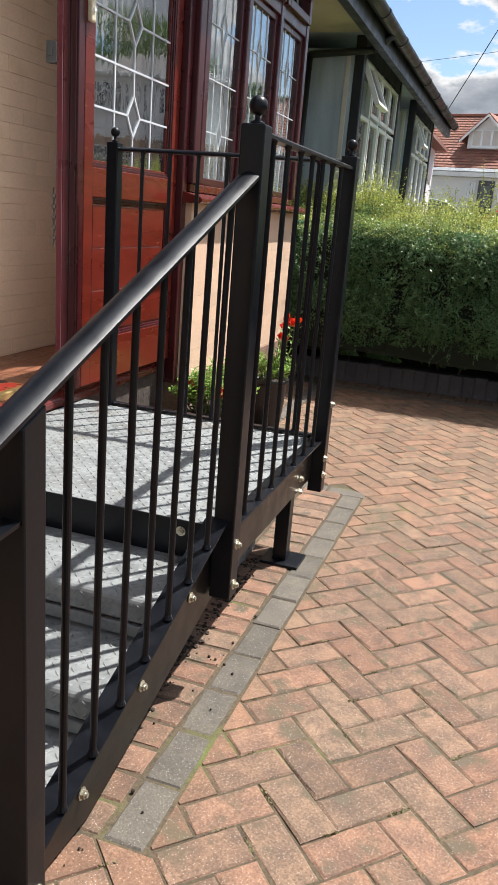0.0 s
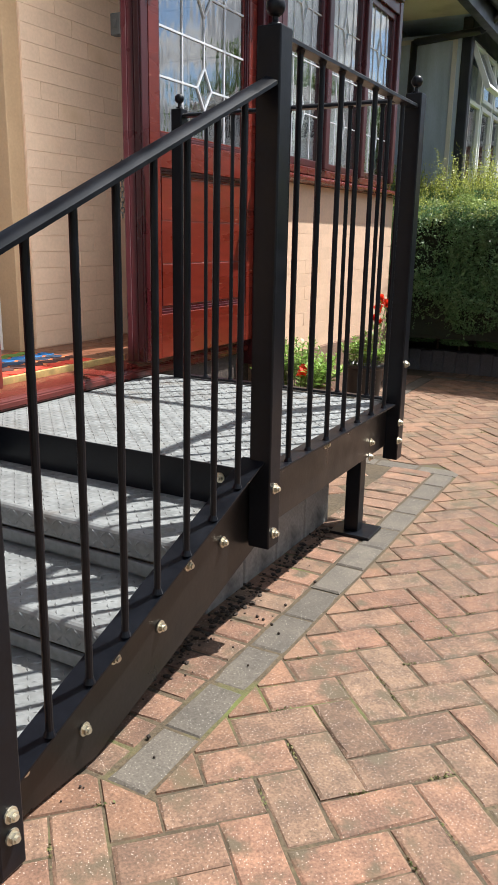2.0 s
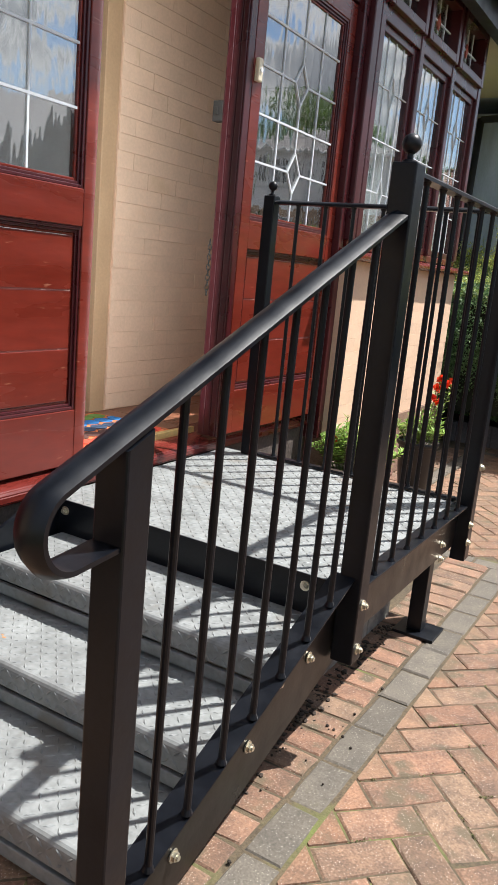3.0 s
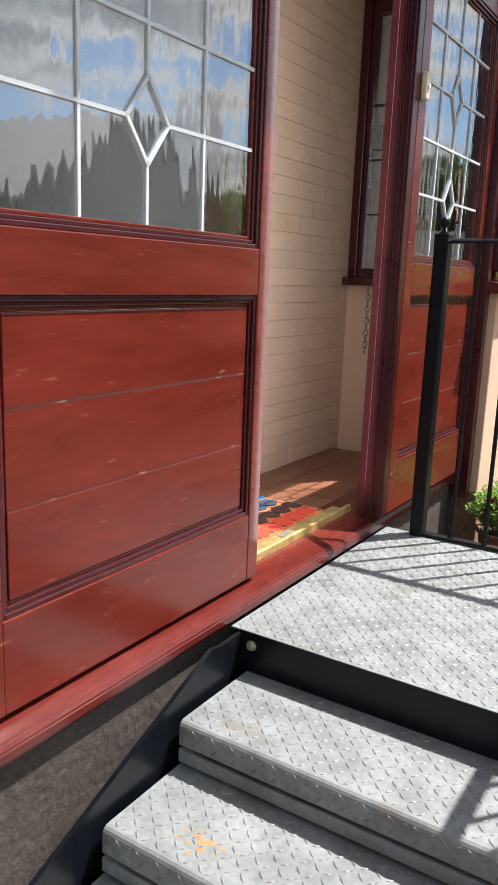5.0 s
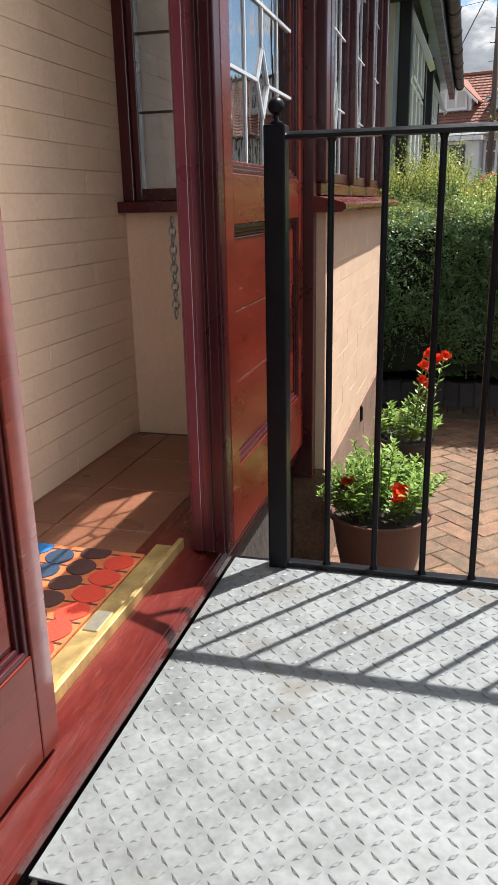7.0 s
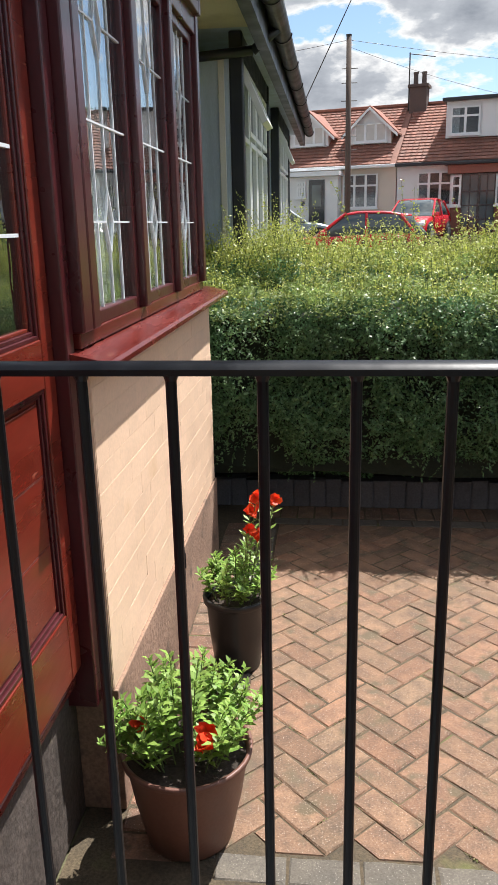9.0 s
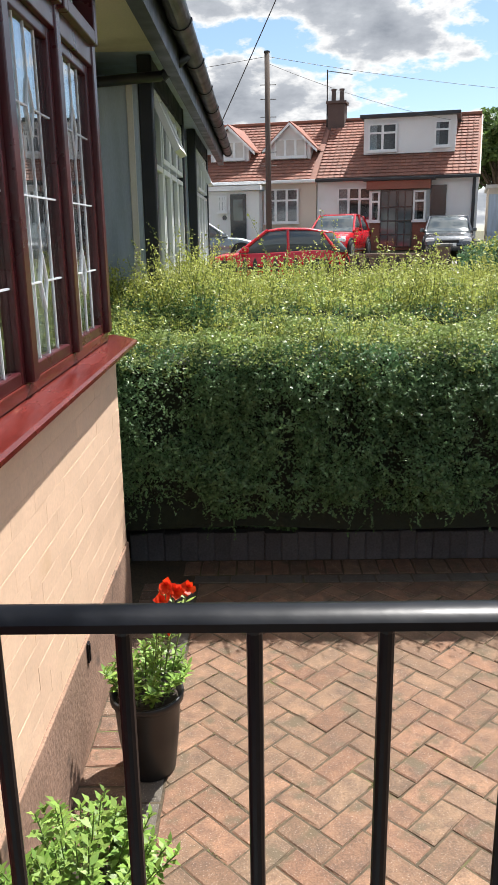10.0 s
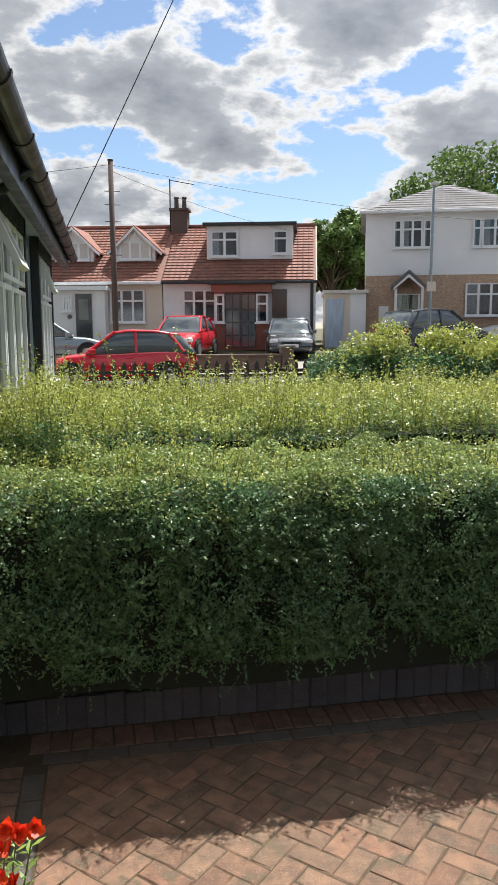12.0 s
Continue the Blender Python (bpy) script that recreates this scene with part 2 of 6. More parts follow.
M["leaf"] = mat("plant_leaf", (0.20, 0.36, 0.07), 0.45, var=0.12, island=0.35, hue=(0.28, 0.40, 0.09), through_light=0.35, fvar=0, rvar=0)
M["petal"] = mat("red_petal", (0.86, 0.04, 0.02), 0.5, var=0.1, island=0.2, hue=(0.78, 0.09, 0.01), through_light=0.35, fvar=0, rvar=0)
M["stem"] = mat("green_stem", (0.12, 0.17, 0.05), 0.6, var=0.1)
M["hedge"] = mat("hedge_leaf", (0.105, 0.205, 0.092), 0.42, var=0.28, scale=1.6, island=0.45, hue=(0.105, 0.20, 0.085), through_light=0.3, fvar=0, rvar=0, spec=0.2)
# paler and yellower than the face leaves: sunlight on the tops put into the colour
M["hedgetop"] = mat("hedge_sunlit_top_leaf", (0.20, 0.285, 0.080), 0.37, var=0.25, scale=3, island=0.4, hue=(0.27, 0.34, 0.11), through_light=0.36, fvar=0, rvar=0, spec=0.4)
M["sprig"] = mat("hedge_sprig_leaf", (0.105, 0.190, 0.074), 0.42, var=0.2, scale=3, island=0.35, through_light=0.3, fvar=0, rvar=0, spec=0.4)
M["shoot"] = mat("young_hedge_leaf", (0.37, 0.43, 0.115), 0.4, var=0.2, scale=1.4, island=0.35, hue=(0.44, 0.45, 0.10), through_light=0.42, fvar=0, rvar=0, spec=0.3)
M["mossleaf"] = mat("joint_moss", (0.12, 0.135, 0.04), 0.8, var=0.3, scale=2, island=0.3, hue=(0.15, 0.12, 0.055), fvar=0, rvar=0)
# near-black: shade between the hedge's leaves put into the colour
M["core"] = mat("hedge_shade_core", (0.012, 0.018, 0.009), 0.95, var=0.4, scale=9, bump=0.02, bscale=30)
M["twig"] = mat("hedge_twig", (0.07, 0.05, 0.035), 0.9, var=0.2)
M["tree"] = mat("tree_leaf", (0.10, 0.175, 0.045), 0.6, var=0.3, scale=0.5, island=0.35, hue=(0.13, 0.20, 0.05), through_light=0.3, fvar=0, rvar=0)
M["bark"] = mat("tree_bark", (0.09, 0.07, 0.05), 0.9, var=0.3, bump=0.01, bscale=20)
M["gutter"] = mat("black_gutter", (0.016, 0.017, 0.020), 0.38, var=0.2, fvar=0.1)
M["soffit"] = mat("cream_soffit", (0.62, 0.54, 0.43), 0.7, var=0.1, scale=3, stain=(0.46, 0.38, 0.28), stain_scale=2)
M["board"] = mat("blue_grey_board", (0.40, 0.47, 0.57), 0.55, var=0.22, scale=3, fvar=0.08, stretch=(3, 3, 0.4))
M["navy"] = mat("black_corner_board", (0.017, 0.020, 0.026), 0.4, var=0.2)
M["white"] = mat("white_frame_paint", (0.76, 0.77, 0.77), 0.4, var=0.05, fvar=0.04)
M["darkglass"] = glass_mat("house_glass", (0.62, 0.65, 0.67), 0.0008, r0=0.07)
M["roomdark"] = mat("unlit_room_slab", (0.10, 0.10, 0.10), 0.9, var=0.2)
M["rooftile"] = mat("clay_roof_tile", (0.30, 0.125, 0.085), 0.8, var=0.2, scale=0.8, fine=6, fvar=0.15, island=0.14, hue=(0.23, 0.11, 0.08), bump=0.006, bscale=12)
M["slate"] = mat("grey_roof_tile", (0.20, 0.19, 0.19), 0.8, var=0.15, scale=0.8, fine=6, fvar=0.15, island=0.1)
M["whiterender"] = mat("white_render", (0.76, 0.76, 0.76), 0.85, var=0.06, scale=0.8, fvar=0.04, stain=(0.66, 0.65, 0.62), stain_scale=0.7, stain_at=0.62)
M["creamrender"] = mat("cream_render", (0.66, 0.58, 0.49), 0.85, var=0.06, scale=0.8, fvar=0.04)
M["yellowbrick"] = mat("buff_brick", (0.45, 0.31, 0.215), 0.85, var=0.2, scale=3, fine=9, fvar=0.35, stretch=(1, 1, 3))
M["redbrick"] = mat("red_brick", (0.26, 0.10, 0.07), 0.85, var=0.15, scale=2, fine=30, fvar=0.2)
M["wallbrick"] = mat("garden_wall_brick", (0.20, 0.135, 0.10), 0.9, var=0.2, scale=2, fine=25, fvar=0.25)
M["chimneybrick"] = mat("sooty_brown_brick", (0.11, 0.08, 0.07), 0.9, var=0.2, scale=2, fine=25, fvar=0.25)
M["woodpole"] = mat("dark_timber_pole", (0.10, 0.075, 0.06), 0.9, var=0.2, scale=2, stretch=(3, 3, 0.3))
M["fence"] = mat("dark_stained_fence", (0.060, 0.047, 0.040), 0.85, var=0.25, scale=4, stretch=(3, 3, 0.4))
M["asphalt"] = mat("grey_asphalt", (0.055, 0.055, 0.056), 0.9, var=0.15, scale=0.7, fine=60, fvar=0.25, bump=0.003)
M["pave"] = mat("concrete_pavement", (0.30, 0.28, 0.25), 0.9, var=0.12, scale=0.8, fine=40, fvar=0.15)
M["ground"] = mat("rough_ground", (0.10, 0.095, 0.05), 0.95, var=0.35, scale=1.0, fine=40, fvar=0.3, bump=0.01, bscale=30)
M["carred"] = mat("red_car_paint", (0.62, 0.012, 0.022), 0.22, var=0.04, coat=0.8, rvar=0.03)
M["cargrey"] = mat("blue_grey_car_paint", (0.22, 0.27, 0.29), 0.25, metal=0.5, var=0.04, coat=0.8, rvar=0.03)
M["carsilver"] = mat("silver_car_paint", (0.10, 0.11, 0.12), 0.25, metal=0.6, var=0.04, coat=0.8, rvar=0.03)
M["carblack"] = mat("dark_car_paint", (0.02, 0.022, 0.026), 0.2, var=0.04, coat=0.8, rvar=0.03)
M["carwhite"] = mat("white_van_paint", (0.75, 0.75, 0.76), 0.3, var=0.04, coat=0.6, rvar=0.03)
M["carglass"] = mat("tinted_car_glass", (0.09, 0.11, 0.115), 0.06, var=0.05, rvar=0, spec=0.8)
M["tyre"] = mat("tyre_rubber", (0.018, 0.018, 0.018), 0.85, var=0.1)
M["alloy"] = mat("alloy_rim", (0.5, 0.5, 0.52), 0.35, metal=0.8, var=0.1)
M["lamp_red"] = mat("red_lamp_lens", (0.35, 0.01, 0.01), 0.15, var=0.05)
M["lamp_clear"] = mat("clear_lamp_lens", (0.75, 0.76, 0.78), 0.1, var=0.05)
M["plate"] = mat("yellow_number_plate", (0.75, 0.55, 0.06), 0.5, var=0.04)
M["matbase"] = mat("orange_doormat", (0.52, 0.14, 0.045), 0.95, var=0.15, fine=300, fvar=0.25, bump=0.004, bscale=240)
for key, c in (("red", (0.55, 0.045, 0.02)), ("blue", (0.02, 0.16, 0.42)), ("green", (0.035, 0.13, 0.04)), ("pink", (0.30, 0.02, 0.09)),
               ("lime", (0.12, 0.22, 0.04)), ("brown", (0.07, 0.025, 0.02)), ("navy", (0.02, 0.04, 0.08))):
    M["dot_" + key] = mat(key + "_mat_pile", c, 0.95, var=0.15, fine=300, fvar=0.25, bump=0.004, bscale=240)

# ---- building helpers ----
OFF = {}


def root(name, loc, label="", category="", group="", kind=""):
    ob = new(name)
    ob.location = loc
    ob.empty_display_size = 0.05
    OFF[ob] = Vector(loc)
    return tagged(ob, label, category, group, kind)


def part(name, bm, material, parent=None, label="", smooth=False, kind=""):
    """One mesh object; the geometry is given in world metres."""
    off = OFF.get(parent, Vector((0, 0, 0)))
    if off.length:
        bmesh.ops.translate(bm, verts=bm.verts, vec=-off)
    me = bpy.data.meshes.new(name)
    bm.normal_update()
    bm.to_mesh(me)
    bm.free()
    if smooth:
        for p in me.polygons:
            p.use_smooth = True
        if smooth == 2:
            me.set_sharp_from_angle(angle=radians(42))
    me.materials.append(M[material])
    ob = new(name, me)
    if parent is not None:
        ob.parent = parent
    OFF[ob] = off
    return tagged(ob, label, "", "", kind)


def thing(name, bm, material, label, category, group="", kind="", smooth=False):
    ob = part(name, bm, material, None, "", smooth)
    return tagged(ob, label, category, group, kind)


def add_box(bm, x0, x1, y0, y1, z0, z1, bev=0.0):
    res = bmesh.ops.create_cube(bm, size=1)
    vs = res["verts"]
    for v in vs:
        v.co = Vector((x0 + (v.co.x + 0.5) * (x1 - x0), y0 + (v.co.y + 0.5) * (y1 - y0), z0 + (v.co.z + 0.5) * (z1 - z0)))
    if bev:
        es = list({e for v in vs for e in v.link_edges})
        bmesh.ops.bevel(bm, geom=es, offset=bev, segments=2, affect="EDGES", profile=0.5)
    return bm


def bx(x0, x1, y0, y1, z0, z1, bev=0.0):
    return add_box(bmesh.new(), x0, x1, y0, y1, z0, z1, bev)


def add_prism(bm, outline, axis, a0, a1):
    """Extrudes a convex or simple outline of 2D points along an axis (0, 1 or 2)."""
    def p3(u, v, a):
        return {0: (a, u, v), 1: (u, a, v), 2: (u, v, a)}[axis]
    lo = [bm.verts.new(p3(u, v, a0)) for u, v in outline]
    hi = [bm.verts.new(p3(u, v, a1)) for u, v in outline]
    k = len(outline)
    bm.faces.new(lo)
    bm.faces.new(hi[::-1])
    for i in range(k):
        bm.faces.new((lo[i], hi[i], hi[(i + 1) % k], lo[(i + 1) % k]))
    bmesh.ops.recalc_face_normals(bm, faces=bm.faces)
    return bm


def prism(outline, axis, a0, a1):
    return add_prism(bmesh.new(), outline, axis, a0, a1)


def add_tube(bm, a, b, r, seg=10, r2=None):
    a, b = Vector(a), Vector(b)
    d = b - a
    m = Matrix.Translation((a + b) / 2) @ d.to_track_quat("Z", "Y").to_matrix().to_4x4()
    bmesh.ops.create_cone(bm, cap_ends=True, segments=seg, radius1=r, radius2=r if r2 is None else r2, depth=d.length, matrix=m)
    return bm


def tube(a, b, r, seg=10, r2=None):
    return add_tube(bmesh.new(), a, b, r, seg, r2)


def lathe(profile, centre, seg=28):
    bm = bmesh.new()
    rings = []
    for r, z in profile:
        rings.append([bm.verts.new((centre[0] + r * math.cos(2 * math.pi * i / seg), centre[1] + r * math.sin(2 * math.pi * i / seg), centre[2] + z)) for i in range(seg)])
    for p, q in zip(rings, rings[1:]):
        for i in range(seg):
            bm.faces.new((p[i], p[(i + 1) % seg], q[(i + 1) % seg], q[i]))
    bm.faces.new(rings[0][::-1])
    bm.faces.new(rings[-1])
    return bm


def sweep(points, w, h, up=Vector((0, 0, 1)), side=Vector((1, 0, 0)), crown=0.0):
    """A bar of width w (along side) and thickness h that follows points; crown rounds its top."""
    bm = bmesh.new()
    rings = []
    prof = [(-0.5, -0.5), (0.5, -0.5), (0.5, 0.1), (0.36, 0.42), (0.0, 0.5 + crown), (-0.36, 0.42), (-0.5, 0.1)]
    for i, p in enumerate(points):
        t = (points[min(i + 1, len(points) - 1)] - points[max(i - 1, 0)]).normalized()
        nrm = t.cross(side) * -1
        rings.append([bm.verts.new(p + side * (u * w) + nrm * (v * h)) for u, v in prof])
    k = len(prof)
    for p, q in zip(rings, rings[1:]):
        for i in range(k):
            bm.faces.new((p[i], p[(i + 1) % k], q[(i + 1) % k], q[i]))
    bm.faces.new(rings[0][::-1])
    bm.faces.new(rings[-1])
    bmesh.ops.recalc_face_normals(bm, faces=bm.faces)
    return bm


def chamfer_mesh(name, lx, ly, lz, c, material):
    """A block, its top at z 0, with chamfered top edges."""
    v = []
    for z, ins in ((-lz, 0), (-c, 0), (0, c)):
        for sx, sy in ((-1, -1), (1, -1), (1, 1), (-1, 1)):
            v.append((sx * (lx / 2 - ins), sy * (ly / 2 - ins), z))
    f = [(8, 9, 10, 11)]
    for r in (0, 4):
        for i in range(4):
            f.append((r + i, r + (i + 1) % 4, r + 4 + (i + 1) % 4, r + 4 + i))
    me = bpy.data.meshes.new(name)
    me.from_pydata(v, [], f)
    me.materials.append(M[material])
    return me


def worn_points(rng, lx, ly, lz, c):
    """Corner rings of a worn block: eight points round it, the top ring chipped unevenly."""
    rim = [(-1, -1), (-0.35, -1), (0.4, -1), (1, -1), (1, 1), (0.35, 1), (-0.4, 1), (-1, 1)]
    pts = [(sx * lx / 2, sy * ly / 2, -lz) for sx, sy in rim]
    pts += [(sx * lx / 2, sy * ly / 2, -c * rng.uniform(0.9, 1.7)) for sx, sy in rim]
    for sx, sy in rim:
        k = c * rng.uniform(0.7, 2.0) * (1.4 if abs(sx) == 1 else 1)
        pts.append((sx * lx / 2 - (k if sx > 0.9 else -k if sx < -0.9 else 0), sy * (ly / 2 - k), rng.uniform(-0.0006, 0.0003)))
    return pts


def worn_faces(b=0):
    f = [tuple(b + 16 + i for i in range(8))]
    for r in (0, 8):
        f += [(b + r + i, b + r + (i + 1) % 8, b + r + 8 + (i + 1) % 8, b + r + 8 + i) for i in range(8)]
    return f


def worn_meshes(name, lx, ly, lz, c, material, seed, n=5):
    rng = np.random.default_rng(seed)
    out = []
    for k in range(n):
        me = bpy.data.meshes.new(name)
        me.from_pydata(worn_points(rng, lx, ly, lz, c), [], worn_faces())
        me.materials.append(M[material])
        out.append(me)
    return out


def piece(name, me, parent, m):
    ob = new(name, me)
    ob.parent = parent
    ob.matrix_basis = Matrix.Translation(-OFF.get(parent, Vector((0, 0, 0)))) @ m
    return ob


def quads_mesh(name, verts, material, k=4):
    """A mesh of separate k-sided faces from an array of n*k corner points."""
    n = len(verts) // k
    me = bpy.data.meshes.new(name)
    me.vertices.add(len(verts))
    me.vertices.foreach_set("co", np.asarray(verts, dtype=np.float32).ravel())
    me.loops.add(n * k)
    me.loops.foreach_set("vertex_index", np.arange(n * k, dtype=np.int32))
    me.polygons.add(n)
    me.polygons.foreach_set("loop_start", np.arange(0, n * k, k, dtype=np.int32))
    me.polygons.foreach_set("loop_total", np.full(n, k, dtype=np.int32))
    me.update(calc_edges=True)
    me.materials.append(M[material])
    return me


def leaves(rng, pts, nrm, size, aspect=0.55, spread=0.8):
    """Corner points of folded leaves (two triangles each way) at pts, facing about nrm."""
    n = len(pts)
    d = nrm + rng.normal(0, spread, (n, 3))
    d /= np.linalg.norm(d, axis=1)[:, None] + 1e-9
    a = rng.normal(0, 1, (n, 3))
    a -= (a * d).sum(1)[:, None] * d
    a /= np.linalg.norm(a, axis=1)[:, None] + 1e-9
    b = np.cross(d, a)
    s = size * rng.uniform(0.6, 1.35, (n, 1))
    tip, base = pts + a * s, pts - a * s
    l_, r_ = pts + b * s * aspect + d * s * 0.18, pts - b * s * aspect + d * s * 0.18
    return np.stack([base, r_, tip, l_], 1).reshape(-1, 3)

# ---- ground ----
def ground_z(y):
    pts = ((-60, -0.014), (8.5, -0.014), (12, 0.08), (18, 0.52), (24.5, 0.55), (25, 0.68), (31, 1.20), (34, 1.28), (900, 1.28))
    for (a, za), (b, zb) in zip(pts, pts[1:]):
        if a <= y <= b:
            return za + (zb - za) * (y - a) / (b - a)
    return 1.28


def strip(name, y0s, x0, x1, material, label, category, lift=0.0):
    bm = bmesh.new()
    xs = [x0 + (x1 - x0) * i / 12 for i in range(13)]
    rows = [[bm.verts.new((x, y, ground_z(y) + lift)) for x in xs] for y in y0s]
    for p, q in zip(rows, rows[1:]):
        for i in range(12):
            bm.faces.new((p[i], p[i + 1], q[i + 1], q[i]))
    return thing(name, bm, material, label, category, kind="structure")


strip("ground", (-60, -8, -2.4, 0, 4.8, 8.5, 12, 15, 18, 24.5, 25, 31, 34, 80, 900), -500, 500, "ground", "rough earth and grass ground running to the horizon", "ground")
strip("road", (18.6, 21, 24.4), -120, 120, "asphalt", "grey asphalt street with parked cars", "road", 0.006)
strip("pavement", (24.52, 26.6), -120, 120, "pave", "pale concrete pavement across the street", "pavement", 0.09)
strip("forecourt", (26.7, 31.8), -6, 30, "pave", "pale concrete parking forecourt before houses", "forecourt", 0.012)
drive = strip("driveway", (-2.6, 0, 4.86), -0.1, 6.0, "moss", "block-paved driveway with mossy earth joints", "driveway", 0.0102)

# ---- the house front ----
FLOOR = 0.53
HOUSE = {}


def wall(name, bm, material, label):
    return thing(name, bm, material, label, "wall", kind="structure")


# main wall behind the porch, with a doorway recess before it
HOUSE["porch"] = wall("wall_porch_back", bx(-0.98, -0.748, 1.12, 2.35, 0, 3.05), "cream", "cream painted brick wall inside the porch")
wall("wall_porch_reveal", bx(-0.98, -0.752, 1.02, 1.118, 0, 3.05, 0.004), "tan", "tan painted doorway reveal inside the porch")
wall("wall_porch_inner", bx(-1.0, -0.86, -3.4, 1.018, 0, 3.05), "greypaint", "pale grey painted inner door wall")
wall("wall_porch_end", bx(-0.745, -0.06, 2.10, 2.30, 0, 1.372), "cream", "cream painted end wall below the porch window")
wall("wall_porch_south", bx(-0.86, -0.12, -3.4, -3.2, 0, 3.05), "cream", "cream painted brick end wall")
wall("wall_house_back", bx(-7.2, -7.0, -3.6, 14.3, 0, 3.05), "whiterender", "white rendered rear house wall")
wall("wall_house_south", bx(-7.0, -1.0, -3.6, -3.4, 0, 3.05), "whiterender", "white rendered side house wall")
wall("wall_room_partition", bx(-7.0, -1.0, 2.1, 2.3, 0, 3.05), "plaster", "plastered wall between the rooms")
wall("wall_room_rear", bx(-3.3, -3.1, 2.3, 4.1, 0, 3.05), "plaster", "plastered rear wall of the bay room")
wall("wall_room_north", bx(-3.1, -0.02, 3.97, 4.07, 0, 1.36), "plaster", "plastered inner wall of the bay room")
thing("room_floor", bx(-3.1, -0.12, 2.3, 3.97, 0.42, 0.5), "tile", "dim floor inside the bay room", "floor", kind="structure")

# brick bay wall under the window
HOUSE["bay"] = wall("wall_bay", bx(-0.12, 0.012, 2.085, 4.06, 0.42, 1.362), "cream", "cream painted brick wall under the bay window")
HOUSE["plinth"] = wall("wall_plinth", bx(-0.12, 0.024, 2.085, 4.06, 0, 0.418, 0.004), "render", "grey-brown rendered plinth below the cream wall")
wall("wall_recess", bx(-0.98, -0.78, 4.07, 14.3, 0, 3.05), "whiterender", "pale rendered wall between the bays")
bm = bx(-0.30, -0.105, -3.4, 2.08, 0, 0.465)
wall("wall_threshold", bm, "shadedrender", "rough rendered wall below the door sill")
bm = bx(0.030, 0.036, 3.082, 3.094, 0.342, 0.408)
add_box(bm, 0.022, 0.032, 3.074, 3.102, 0.335, 0.415, 0.002)
thing("wall_vent", bm, "black", "small black airbrick slot in the plinth", "vent")

# door sill
bm = prism([(-0.30, 0.465), (-0.088, 0.465), (-0.078, 0.475), (-0.078, 0.50), (-0.09, 0.512), (-0.175, 0.535), (-0.30, 0.535)], 1, -3.4, 2.075)
bmesh.ops.bevel(bm, geom=[e for e in bm.edges if abs(e.verts[0].co.y - e.verts[1].co.y) > 1], offset=0.004, segments=2, affect="EDGES")
thing("door_sill", bm, "sillred", "worn red-painted timber door sill above the platform", "sill", kind="structure")

# porch floor with quarry tiles
pf = thing("porch_floor", bx(-0.86, -0.30, -3.2, 2.10, 0.40, 0.521), "moss", "worn terracotta tiled porch floor", "floor", kind="structure")
tile_me = chamfer_mesh("floor_tile", 0.296, 0.296, 0.012, 0.002, "tile")
for i in range(2):
    for j in range(12):
        piece("floor_tile", tile_me, pf, pose(-0.45 - 0.3 * i + 0.0, -1.4 + 0.3 * j, 0.532))

# brass threshold bar
brass = root("threshold_bar", (-0.2, 0.6, 0.535), "scuffed brass threshold bar across the doorway", "threshold")
part("raised_strip", bx(-0.196, -0.182, 0.2, 1.075, 0.534, 0.562, 0.002), "brass", brass)
part("flat_strip", bx(-0.255, -0.203, 0.2, 1.06, 0.534, 0.545, 0.003), "brass", brass)
part("groove", bx(-0.203, -0.196, 0.2, 1.06, 0.533, 0.538), "iron", brass)
part("catch_plate", bx(-0.246, -0.212, 0.62, 0.70, 0.545, 0.549, 0.001), "bolt", brass, "pale metal catch plate")

# door mat with coloured dots
dm = root("door_mat", (-0.47, 0.55, 0.532), "orange doormat with large coloured dots inside the doorway", "mat")
part("mat_base", bx(-0.70, -0.262, -0.1, 1.0, 0.5325, 0.543, 0.003), "matbase", dm)
rng = np.random.default_rng(5)
dots = ["red", "blue", "green", "brown", "lime", "red", "navy", "pink"]
k = 0
for i in range(13):
    for j in range(5):
        cy, cx = -0.05 + i * 0.082 + (0.04 if j % 2 else 0), -0.305 - j * 0.082
        ry, rx = 0.038 + 0.006 * rng.random(), 0.036 + 0.006 * rng.random()
        ang = rng.uniform(0, 6)
        pts = [(cx + rx * math.cos(a), min(0.995, cy + ry * math.sin(a) * (1 + 0.14 * math.sin(2 * a + ang)))) for a in [2 * math.pi * q / 14 for q in range(14)]]
        part("dot", prism(pts, 2, 0.5435, 0.5455 + 0.0004 * (k % 3)), "dot_" + dots[(k * 3 + i) % 8], dm)
        k += 1
    part("stripe", bx(-0.70, -0.264, -0.012 + i * 0.082, -0.006 + i * 0.082, 0.5436, 0.5442), "dot_brown", dm, "thin dark woven line")


